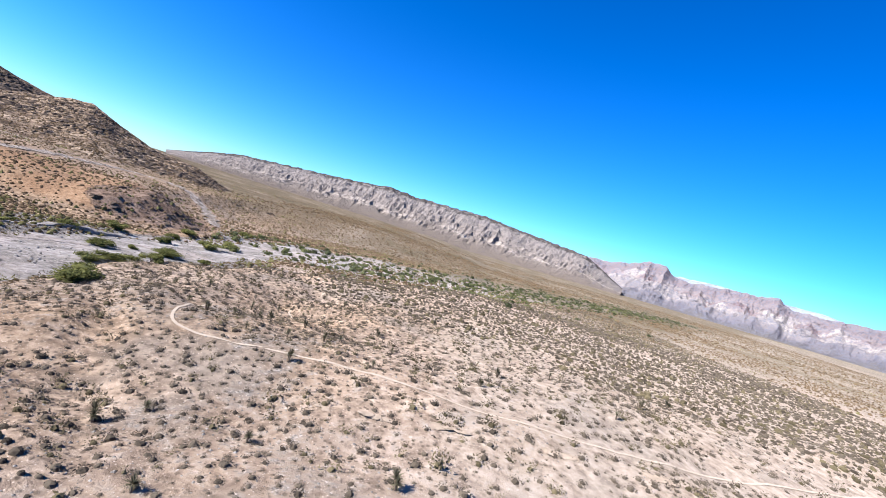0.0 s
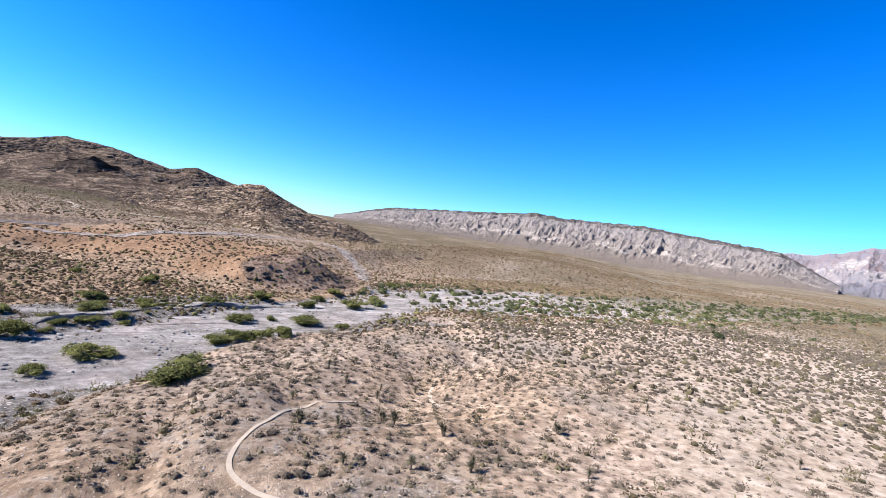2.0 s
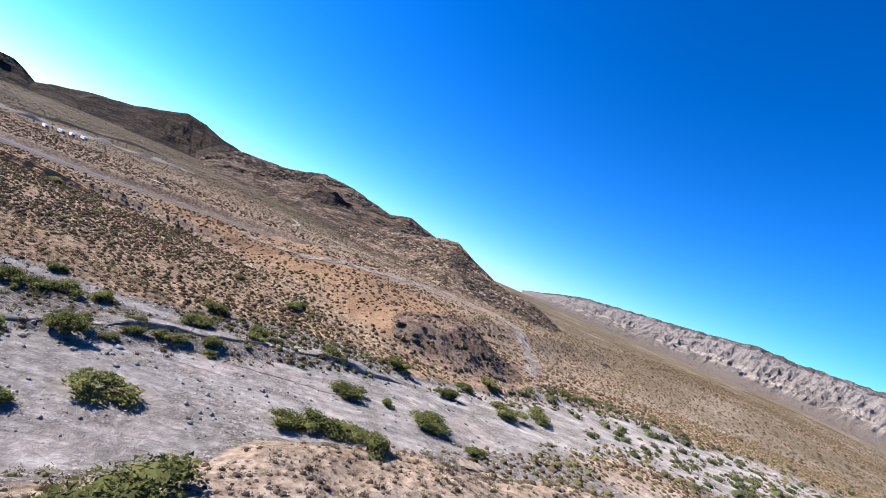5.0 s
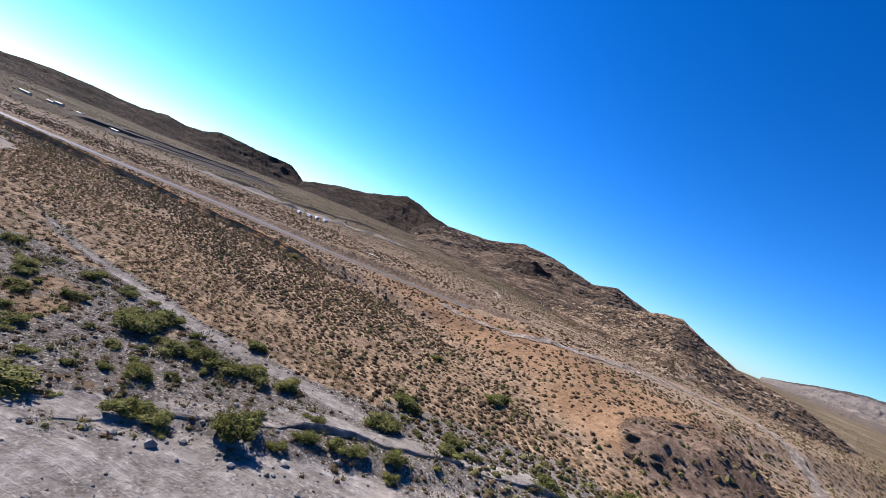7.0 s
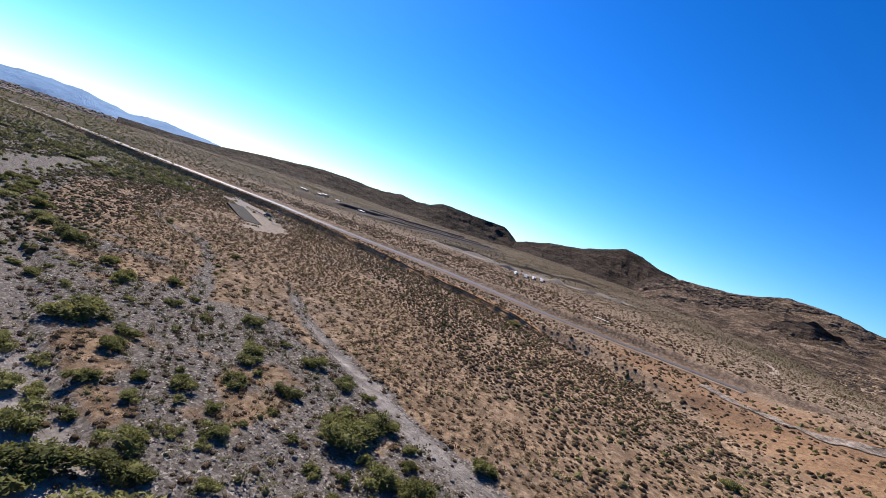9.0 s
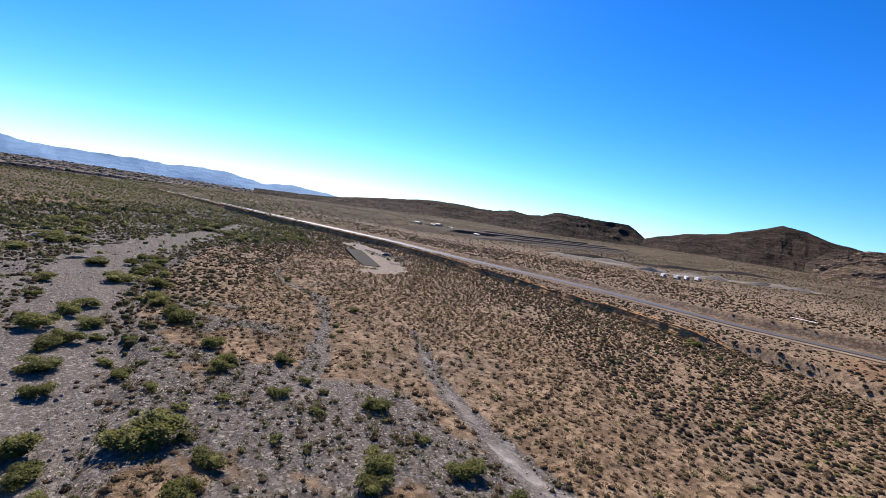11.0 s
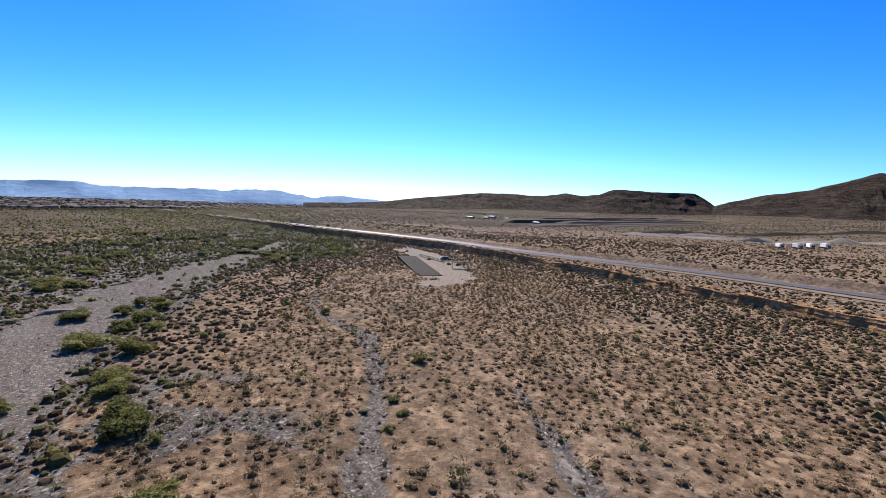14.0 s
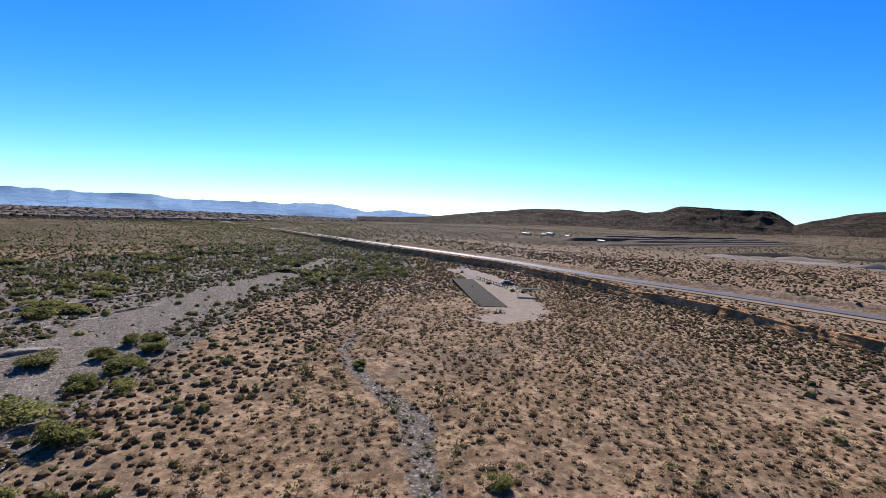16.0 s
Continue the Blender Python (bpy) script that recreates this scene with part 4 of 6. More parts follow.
def part(name, data, material, parent, label="", smooth=False):
    """One mesh under a thing: data is a bmesh, or (verts, faces)."""
    if isinstance(data, tuple):
        me = mesh_from(name, data[0], data[1], smooth)
    else:
        me = bpy.data.meshes.new(name)
        data.to_mesh(me)
        data.free()
    me.materials.append(material)
    ob = new(name, me)
    ob.parent = parent
    if label:
        ob["label"] = label
    return ob


def box(bm, x, y, z, sx, sy, sz, bevel=0.0, turn=0.0):
    """A bevelled block with its middle at x, y and its bottom at z."""
    r = bmesh.ops.create_cube(bm, size=1.0, matrix=Matrix.Translation((x, y, z + sz / 2)) @ Matrix.Rotation(turn, 4, "Z") @ Matrix.Diagonal((sx, sy, sz, 1)))
    if bevel:
        es = {e for v in r["verts"] for e in v.link_edges}
        bmesh.ops.bevel(bm, geom=list(es), offset=bevel, segments=2, affect="EDGES")
    return bm


def rod(bm, a, b, r, seg=8):
    a, b = Vector(a), Vector(b)
    d = b - a
    bmesh.ops.create_cone(bm, cap_ends=True, segments=seg, radius1=r, radius2=r, depth=d.length,
                          matrix=Matrix.Translation((a + b) / 2) @ d.to_track_quat("Z", "Y").to_matrix().to_4x4())
    return bm


# ---------------------------------------------------------------- plants


def tufts(r, n, rx, rz, leaf, lift=0.0, shell=0.5):
    """Loose leaf triangles filling a low dome."""
    th, ph = r.uniform(0, 2 * np.pi, n), np.arccos(r.uniform(0.0, 1, n))
    rad = r.uniform(shell, 1.0, n) ** 0.6
    c = np.stack([rx * rad * np.sin(ph) * np.cos(th), rx * rad * np.sin(ph) * np.sin(th), lift + rz * rad * np.cos(ph)], -1)
    a = r.normal(size=(n, 3)) + 0.7 * c / max(rx, 1e-6)
    a /= np.linalg.norm(a, axis=1)[:, None]
    b = np.cross(a, r.normal(size=(n, 3)))
    b /= np.linalg.norm(b, axis=1)[:, None]
    s = leaf * r.uniform(0.6, 1.4, (n, 1))
    v = np.stack([c - 0.5 * s * b, c + 0.5 * s * b, c + 1.5 * s * a], 1).reshape(-1, 3)
    return v, np.arange(3 * n).reshape(n, 3)


def dome(r, rx, rz, ring=6, rows=2):
    """A lumpy closed mound."""
    vs, fs = [], []
    for j in range(rows):
        ph = np.pi / 2 * (1 - j / rows)
        for i in range(ring):
            th = 2 * np.pi * (i + 0.5 * j) / ring
            k = r.uniform(0.8, 1.15)
            vs.append((rx * k * np.sin(ph) * np.cos(th), rx * k * np.sin(ph) * np.sin(th), rz * k * np.cos(ph) - (0.15 * rz if j == 0 else 0)))
    vs.append((0, 0, rz * r.uniform(0.85, 1.1)))
    for j in range(rows - 1):
        for i in range(ring):
            a, b = j * ring + i, j * ring + (i + 1) % ring
            fs += [(a, b, a + ring), (b, b + ring, a + ring)]
    k = (rows - 1) * ring
    for i in range(ring):
        fs.append((k + i, k + (i + 1) % ring, len(vs) - 1))
    return np.array(vs), np.array(fs)


def join(*sets):
    vs, fs, n = [], [], 0
    for v, f in sets:
        vs.append(v)
        fs.append(f + n)
        n += len(v)
    return np.vstack(vs), np.vstack(fs)


def shrub_shape(r, kind, level):
    """A plant about 1 m across: mound, wispy or grassy; level 0 near, 2 far."""
    if kind == "rock":
        v, f = dome(r, 0.5, 0.2, 7, 2)
        return v * np.array([1.3, 0.7, 1.0]), f
    if kind == "bushy":
        return join(dome(r, 0.36, 0.34, 6, 2), *[(v + np.array([0.3 * math.cos(a), 0.3 * math.sin(a), 0.12]), f) for a in r.uniform(0, 6.28, 3) for v, f in [tufts(r, 26, 0.26, 0.28, 0.075, 0, 0.3)]])
    if kind == "mound":
        return (join(dome(r, 0.28, 0.22, 6, 2), tufts(r, 46, 0.45, 0.4, 0.07, 0, 0.45)), join(dome(r, 0.4, 0.34, 6, 2), tufts(r, 8, 0.42, 0.38, 0.11, 0, 0.6)), dome(r, 0.48, 0.38, 5, 2), dome(r, 0.5, 0.3, 4, 1))[level]
    return (join(dome(r, 0.18, 0.2, 5, 2), tufts(r, 50, 0.52, 0.6, 0.075, 0, 0.2)), join(dome(r, 0.34, 0.34, 5, 2), tufts(r, 10, 0.48, 0.48, 0.16, 0, 0.3)), join(dome(r, 0.42, 0.4, 5, 1), tufts(r, 4, 0.46, 0.42, 0.2, 0, 0.4)), dome(r, 0.5, 0.34, 4, 1))[level]


def scatter(name, label, x, y, size, tone, kind, material, level, category="shrub", z=None):
    """Many small plants as one mesh of shapes set on the ground."""
    r = np.random.default_rng(len(x) + level)
    forms = [shrub_shape(r, kind, level) for _ in range(8)]
    z = zg(x, y) if z is None else z
    which = r.integers(0, 8, len(x))
    vs, fs, ts, n = [], [], [], 0
    for k, (v, f) in enumerate(forms):
        i = np.nonzero(which == k)[0]
        if not len(i):
            continue
        a = r.uniform(0, 2 * np.pi, len(i))
        ca, sa = np.cos(a)[:, None], np.sin(a)[:, None]
        s = size[i][:, None]
        sz = s * r.uniform(0.75, 1.2, (len(i), 1))
        px = x[i][:, None] + s * (v[:, 0] * ca - v[:, 1] * sa)
        py = y[i][:, None] + s * (v[:, 0] * sa + v[:, 1] * ca)
        pz = z[i][:, None] + sz * v[:, 2] - 0.04
        vs.append(np.stack([px, py, pz], -1).reshape(-1, 3))
        fs.append((f[None] + (np.arange(len(i)) * len(v))[:, None, None] + n).reshape(-1, 3))
        ts.append(np.repeat(tone[i], len(v)))
        n += len(i) * len(v)
    me = mesh_from(name, np.vstack(vs), np.vstack(fs), False)
    put_attr(me, "tone", np.concatenate(ts))
    me.materials.append(material)
    return tagged(new(name, me), label, category, kind="stuff")


def kept_clear(x, y):
    """1 where plants may grow, 0 on roads, tracks, runway and bare ground."""
    k = step(along(x, y, ROAD[:, :2].tolist() and [(a, b, 0) for a, b, _ in ROAD])[0], 9, 13)
    k = k * step(along(x, y, [p + (0,) for p in TRAIL])[0], 0.6, 1.2)
    k = k * (1 - step(pick(PALE, x, y), 0.5, 0.75)) * (1 - 0.35 * pick(BARREN, x, y))
    return k


CHANNELS = [[(-40, 235, 9), (-58, 190, 9), (-62, 150, 8), (-66, 110, 10), (-66, 75, 11), (-70, 45, 9), (-84, 33, 5), (-99, 12, 4.5), (-112, -4, 4.5), (-126, -20, 5), (-147, -48, 8), (-165, -66, 8), (-185, -79, 8), (-210, -95, 7), (-234, -108, 6), (-262, -125, 4), (-300, -150, 3)],
            [(-92, 84, 2.6), (-102, 70, 2.4), (-112, 58, 2.2), (-121, 50, 1.8), (-137, 36, 1.0)],
            [(-181, -28, 0.3), (-172, -14, 0.3), (-168, -5, 0.4), (-160, 2, 0.4), (-148, 10, 0.5), (-136, 17, 0.5)]]


def channel(x, y):
    """1 in the bare middle of the wash and of its side gullies."""
    k = np.zeros(np.shape(x))
    for line in CHANNELS:
        d, _, (hw,) = along(x, y, line)
        k = np.maximum(k, step(hw - d + 0.35 * hw * 2 * (fbm(x, y, 8, 3, 81) - 0.5), -0.8, 0.8))
    return k


def field(lo, hi, gap, r):
    nx, ny = int((hi[0] - lo[0]) / gap), int((hi[1] - lo[1]) / gap)
    x, y = np.meshgrid(np.arange(nx), np.arange(ny))
    x = lo[0] + gap * (x.ravel() + r.uniform(0, 1, nx * ny))
    y = lo[1] + gap * (y.ravel() + r.uniform(0, 1, nx * ny))
    return x, y


def sow():
    r = np.random.default_rng(11)
    x, y = field((-420, -250), (150, 330), 1.03, r)
    seen = ~((y < 16) & (x > -105 - 0.25 * (22 - y)))
    x, y = x[seen], y[seen]
    d = along(x, y, [p + (0,) for p in BUILT])[0]
    clear = kept_clear(x, y)
    wash, terr, bey, grav = pick(WASHK, x, y), pick(TERR, x, y), pick(BEY, x, y), pick(GRAVEL, x, y)
    patch = fbm(x, y, 18, 3, 61)
    dens = 0.6 * step(patch, 0.22, 0.46) + 0.3
    dens = np.where(terr > 1, (0.6 + 0.4 * step(patch, 0.35, 0.65)) * (1 + 0.35 * step(y, 75, 120)), dens)
    gd, gs, _ = along(x, y, [(-92, 84, 0), (-121, 50, 0), (-160, 22, 0), (-200, 0, 0), (-235, -14, 0), (-300, -30, 0)])
    thick = step(-gd * gs + 12 * (patch - 0.5), -4, 6)
    dens = np.where((terr < 0) & (bey < 0), dens * (0.85 + 0.3 * thick), dens)
    chan = channel(x, y)
    dens = dens * (1 - 0.1 * grav) * (1 - 0.99 * chan) * (1 - 0.6 * wash * step(y, 30, 60))
    dens = np.where(bey > 0, 0.48, dens) * (1 - 0.5 * step(y, -110, -220))
    ok = r.uniform(0, 1, len(x)) < dens * clear * np.where(d > 100, 0.62, 1.0)
    x, y, d, terr, grav, patch = x[ok], y[ok], d[ok], terr[ok], grav[ok], patch[ok]
    size = np.clip(r.lognormal(-0.16, 0.36, len(x)), 0.3, 1.6)
    size = size * np.where(d > 115, 1.15, 1.0) * np.where((terr < 0) & (y > 0), 0.98, 1.04)
    tone = np.clip(r.normal(0.42, 0.2, len(x)), 0, 1)
    roll = r.uniform(0, 1, len(x))
    kind = np.where(roll < 0.10 + 0.45 * step(y, -70, -150), 2, 0)
    kind = np.where(terr > 1, np.where(roll > 0.12, 1, 3), kind)
    kind = np.where((grav > 0.5) & (terr < 0) & (roll > 0.8), 2, kind)
    size = np.where((grav > 0.5) & (terr < 0), size * 1.02, size)
    level = np.where(d < 34, 0, np.where(d < 84, 1, np.where(d < 170, 2, 3)))
    size = np.where((terr > 1) & (roll > 0.12), size * 0.84, size)
    names = {0: ("scrub", "low dry brown bursage scrub dotting the desert floor", "mound", M_SHRUB), 1: ("grey_scrub", "low rounded grey scrub on the stony terrace", "mound", M_GREY),
             2: ("creosote_scrub", "wispy olive creosote bushes among the scrub", "wispy", M_OLIVE),
             3: ("twiggy_scrub", "open twiggy grey-brown shrubs on the stony terrace", "wispy", M_TWIG)}
    size = np.where(kind == 2, size * 1.45, np.where(kind == 3, size * 1.3, size))
    # the plants passed nearest are things of their own
    near = np.argsort(np.hypot(x + 18, y - 50) + 40 * (size < 0.65))[:150].tolist() + np.argsort(np.hypot(x + 135, y - 22) + 40 * (size < 0.65))[:150].tolist()
    single = np.zeros(len(x), bool)
    single[near] = True
    for k, (nm, lab, form, mat) in names.items():
        for lv in range(4):
            i = (kind == k) & (level == lv) & ~single
            if i.any():
                scatter(nm, lab, x[i], y[i], size[i], tone[i], form, mat, lv)
    rr = np.random.default_rng(5)
    forms = {}
    for k in range(4):
        mat = {0: M_SHRUB_ONE, 1: M_GREY, 2: M_OLIVE, 3: M_TWIG}[k]
        for j in range(4):
            v, f = shrub_shape(rr, "wispy" if k > 1 else "mound", 0)
            me = mesh_from("shrub", v, f, False)
            put_attr(me, "tone", np.full(len(v), 0.2 + 0.2 * j))
            me.materials.append(mat)
            forms[k, j] = me
    for i in np.nonzero(single)[0]:
        k = int(kind[i])
        ob = new(("bursage", "grey_shrub", "creosote_bush", "twiggy_shrub")[k], forms[k, int(rr.integers(4))])
        ob.matrix_world = pose(x[i], y[i], float(zg(x[i], y[i])) - 0.04, 0, 0, rr.uniform(0, 360)) @ Matrix.Diagonal((size[i], size[i], size[i], 1))
        tagged(ob, ("low dry brown bursage mound on bare dirt", "rounded pale grey shrub on stony dirt", "wispy olive-green creosote bush on dry ground", "open twiggy grey-brown shrub on stony dirt")[k], "shrub", "scrub nearest the path")
    # beyond: coarser plants, thinning out
    x, y = field((-900, -650), (520, 700), 2.6, r)
    d = along(x, y, [p + (0,) for p in BUILT])[0]
    inner = (x > -420) & (x < 150) & (y > -230) & (y < 330)
    seen = ~((y < 16) & (x > -105 - 0.25 * (22 - y)))
    ok = ~inner & seen & (d < 620) & (r.uniform(0, 1, len(x)) < (0.36 + 0.4 * step(y, -150, -210) * step(d, 460, 330)) * kept_clear(x, y))
    x, y = x[ok], y[ok]
    green = r.uniform(0, 1, len(x)) < 0.1 + 0.45 * step(y, -120, -200)
    size, tone = np.clip(r.lognormal(0.0, 0.3, len(x)), 0.5, 2.2), np.clip(r.normal(0.45, 0.2, len(x)), 0, 1)
    scatter("far_scrub", "distant dry desert scrub", x[~green], y[~green], size[~green], tone[~green], "mound", M_SHRUB, 3)
    scatter("far_creosote", "distant olive-green creosote scrub", x[green], y[green], 1.2 * size[green], tone[green], "wispy", M_OLIVE, 3)
    # clumps far out on the flats, where single plants run together
    for lo, hi, gap, small, big, share in (((-140, 232), (260, 620), 2.6, 0.8, 2.2, 0.75), ((-1350, -620), (-415, 340), 5.5, 1.3, 3.0, 0.6), ((-150, 330), (900, 1250), 5.8, 1.5, 3.6, 0.7), ((-1500, -1700), (-250, -650), 9.0, 2.5, 5.0, 0.8), ((150, 40), (800, 330), 5.0, 1.2, 2.4, 0.8)):
        x, y = field(lo, hi, gap, r)
        ok = r.uniform(0, 1, len(x)) < share * kept_clear(x, y) * step(fbm(x, y, 60, 3, 141), 0.25, 0.5) * (1 - 0.8 * (pick(DARK, x, y) > 0.75)) * (1 - 0.9 * pick(GRAVEL, x, y))
        x, y = x[ok], y[ok]
        scatter("far_scrub", "distant dry desert scrub", x, y, r.uniform(small, big, len(x)), np.clip(r.normal(0.4, 0.22, len(x)), 0, 1), "mound", M_SHRUB, 3)
    for p, size, tone in HILL_PLANTS:
        scatter("hill_scrub", "dark dry scrub dotting the rocky hillside", p[:, 0], p[:, 1], size, tone, "mound", M_SHRUB, 3, z=p[:, 2])
    for p, size in HILL_ROCKS:
        scatter("rock_outcrops", "dark rock outcrops breaking through the hillside", p[:, 0], p[:, 1], size, 0 * size, "rock", M_OUTCROP, 1, "rocks", z=p[:, 2])
    bx, by = field((-125, 118), (-74, 190), 1.5, r)
    ok = r.uniform(0, 1, len(bx)) < 0.25 * pick(ROCK, bx, by)
    bx, by = bx[ok], by[ok]
    scatter("bluff_rocks", "dark broken rock on the face of the bluff", bx, by, np.clip(r.lognormal(0.1, 0.5, len(bx)), 0.4, 3.2), 0 * bx, "rock", M_OUTCROP, 1, "rocks")
    # tufts along the lip and face of the cut bank
    p, lip = BANK_LIP[0]
    i = r.integers(0, len(p), 1300)
    q = p[i] + r.normal(0, 0.8, (len(i), 2))
    scatter("bank_scrub", "dry brown scrub along the lip of the dirt bank", q[:, 0], q[:, 1], r.uniform(0.6, 1.7, len(q)), np.clip(r.normal(0.45, 0.2, len(q)), 0, 1), "mound", M_SHRUB, 1, z=lip[i] - 0.1)
    foot = p + (p - np.roll(p, 1, 0))[:, ::-1] * np.array([1.0, -1.0]) / 0.9 * 3.2
    i = r.integers(1, len(foot), 1100)
    q = foot[i] + r.normal(0, 0.7, (len(i), 2))
    scatter("bank_scrub", "brown and olive scrub along the foot of the dirt bank", q[:, 0], q[:, 1], r.uniform(0.7, 2.2, len(q)), np.clip(r.normal(0.5, 0.25, len(q)), 0, 1), "mound", M_SHRUB, 1)
    # green belts along the wash, far off
    pts = []
    for line, wide, count in (([(-175, -150), (-230, -190), (-300, -255), (-420, -400), (-560, -660)], 120, 3300), ([(-230, -130), (-330, -165), (-420, -260), (-560, -420)], 40, 450), ([(-240, -95), (-275, -92), (-300, -120)], 12, 70)):
        p = glide(line, 4.0)
        i = r.integers(0, len(p), count)
        pts.append(p[i] + r.normal(0, 1, (count, 2)) * wide * 0.5)
    p = np.vstack(pts)
    b = glide([(-50, 190), (-20, 225), (20, 275), (70, 350), (170, 470), (420, 780)], 4.0)
    b = b[r.integers(0, len(b), 1500)] + r.normal(0, 1, (1500, 2)) * 25
    scatter("green_scrub", "dark green brush in clumps along the gravel of the upper wash", b[:, 0], b[:, 1], np.clip(r.lognormal(0.65, 0.4, 1500), 0.9, 4.2), r.uniform(0.1, 0.9, 1500), "bushy", shrub_material("dark_green_brush", (0.036, 0.041, 0.02), (0.1, 0.106, 0.056), None, True, 0.3), 1)
    scatter("green_scrub", "green brush growing along the far wash", p[:, 0], p[:, 1], r.uniform(1.3, 3.2, len(p)), r.uniform(0.2, 1, len(p)), "wispy", shrub_material("green_brush", (0.085, 0.092, 0.034), (0.23, 0.23, 0.095), None, True, 0.5), 1)


sow()


def bush_forms():
    """Large green wash bushes: twisted stems and a loose crown."""
    r = np.random.default_rng(21)
    out = []
    for k in range(9):
        root = new("wash_bush")
        bm = bmesh.new()
        for _ in range(7):
            a, l = r.uniform(0, 2 * np.pi), r.uniform(0.2, 0.45)
            p1 = (0.25 * l * math.cos(a), 0.25 * l * math.sin(a), 0.28)
            rod(bm, (0, 0, -0.05), p1, 0.018, 5)
            rod(bm, p1, (0.6 * l * math.cos(a + 0.3), 0.6 * l * math.sin(a + 0.3), 0.24 + 0.2 * l), 0.011, 5)
        part("woody_base", bm, M_STEM, root)
        sets = []
        for _ in range(9 if k < 6 else 6):
            a, d = r.uniform(0, 2 * np.pi), r.uniform(0.1, 0.42)
            w, h = r.uniform(0.16, 0.27), r.uniform(0.16, 0.27)
            v, f = tufts(r, 200 if k < 6 else 115, w, h, 0.034, 0, 0.5)
            c = np.array([d * math.cos(a), d * math.sin(a) * 0.8, r.uniform(0.06, 0.34)])
            vd, fd = dome(r, 0.62 * w, 0.62 * h, 7, 3)
            sets += [(v + c, f), (vd + c, fd)]
        part("foliage", join(*sets), M_LEAF, root)
        out.append(root)
    return out


BUSHES_UP = [(-72.9, 126.8, 5.8), (-82.3, 121.9, 6.1), (-52.4, 110.6, 3.3), (-60.6, 111.2, 8.5), (-76.4, 137.6, 4.3), (-78.6, 149.9, 6.6), (-114.5, 116.6, 5.1), (-64.6, 137.5, 7.8), (-64.5, 150.8, 7.8), (-112, 114.5, 5.6), (-76.3, 188.3, 5.8)]
BUSHES_BEND = [(-67.2, 69.7, 7.4), (-94, 69.6, 4.3), (-94.8, 66.8, 4.3), (-48.1, 66.5, 7.8), (-105.8, 69.6, 3.4), (-81.5, 68.3, 5.3), (-81, 72.1, 2.3), (-83.1, 74.7, 3.3), (-82.4, 78.3, 3.1), (-85, 69.7, 2.3), (-82.7, 80.4, 3), (-70.1, 101.3, 6.1), (-87.1, 76.1, 3.1), (-67.3, 107.1, 3), (-86.3, 93.2, 3.4), (-94.5, 73.6, 3.9), (-91.2, 85.4, 5.2), (-52.6, 90.3, 5.3), (-87.1, 97.5, 2.5), (-82, 106.3, 4.9), (-61.1, 86.4, 5.6), (-59.6, 91.3, 6.7), (-98.1, 90.8, 5.3), (-82.6, 85.1, 3.4), (-90.2, 95.5, 4.4), (-131.1, 108.4, 4.2), (-215.4, 80.7, 4.7)]
BUSHES_MID = [(-82.4, 47.7, 8.5), (-87.6, 52.7, 1.6), (-64.7, 61.1, 3.9), (-89.7, 61.4, 2), (-88.8, 55.3, 1.8), (-87.8, 49.2, 2.1), (-105.8, 47.1, 3.3), (-92, 57, 1.4), (-95.5, 63.7, 4.1), (-94.1, 54.7, 2), (-96.1, 60.9, 4.1), (-94.2, 45.8, 3), (-113.8, 51.3, 3.7), (-100.7, 56.3, 6), (-100.5, 62, 2.1), (-116.2, 45.9, 4), (-103.8, 61.3, 2), (-106.7, 58.5, 3), (-82.3, 59.1, 3.9), (-82.2, 61.3, 3.5), (-87.9, 58.3, 3.5), (-113, 54.6, 2.4), (-90.1, 57.4, 2.1), (-103.1, 54.2, 5.2), (-104.4, 56.6, 5.7)]
BUSHES_SIDE = [(-123.1, 33.4, 3.5), (-97.3, 43.4, 2.2), (-118.9, 23.4, 3), (-94.4, 37.7, 2.5), (-99, 39.2, 2.9), (-94.2, 32.9, 2.7), (-90, 29, 3.9), (-97.7, 35.7, 2), (-103.5, 42.1, 3.3), (-84.6, 40.4, 6.2), (-87.4, 34.8, 4.0), (-86.8, 43.6, 3.8), (-91.6, 31.8, 2.6), (-88.9, 41.5, 4.3), (-101, 29.7, 3.6), (-95.8, 23.4, 3.3), (-109.5, 40.3, 3.1), (-105.1, 28, 3.1), (-117.5, 29.4, 2), (-112.4, 39.1, 4.1)]
BUSHES_FLAT = [(-146.2, 14.3, 1.5), (-144.8, 10.5, 1.2), (-148.6, 11.9, 1.6), (-132.2, -7, 4.9), (-111.5, 13.4, 2), (-121.6, 13.3, 3.4), (-113.2, 7.2, 2.8), (-127.9, 17, 3.5), (-161.1, 8.3, 2.6), (-114.3, 3.1, 2), (-97.3, 19, 3.4), (-125.8, 7.4, 3.7), (-104.3, 21.9, 6.7), (-98.4, 15.3, 4.1), (-118.8, -5, 2.2), (-116.4, -6.7, 3.7), (-130.5, -4.4, 4.8), (-121.9, -11.2, 4.1), (-105.6, 6.2, 3.7), (-119.7, 14.9, 3.1), (-109.5, 0.2, 4.5), (-135.6, -14.7, 4.2), (-113.6, -6.5, 4.5), (-117.2, -13.7, 5.2)]
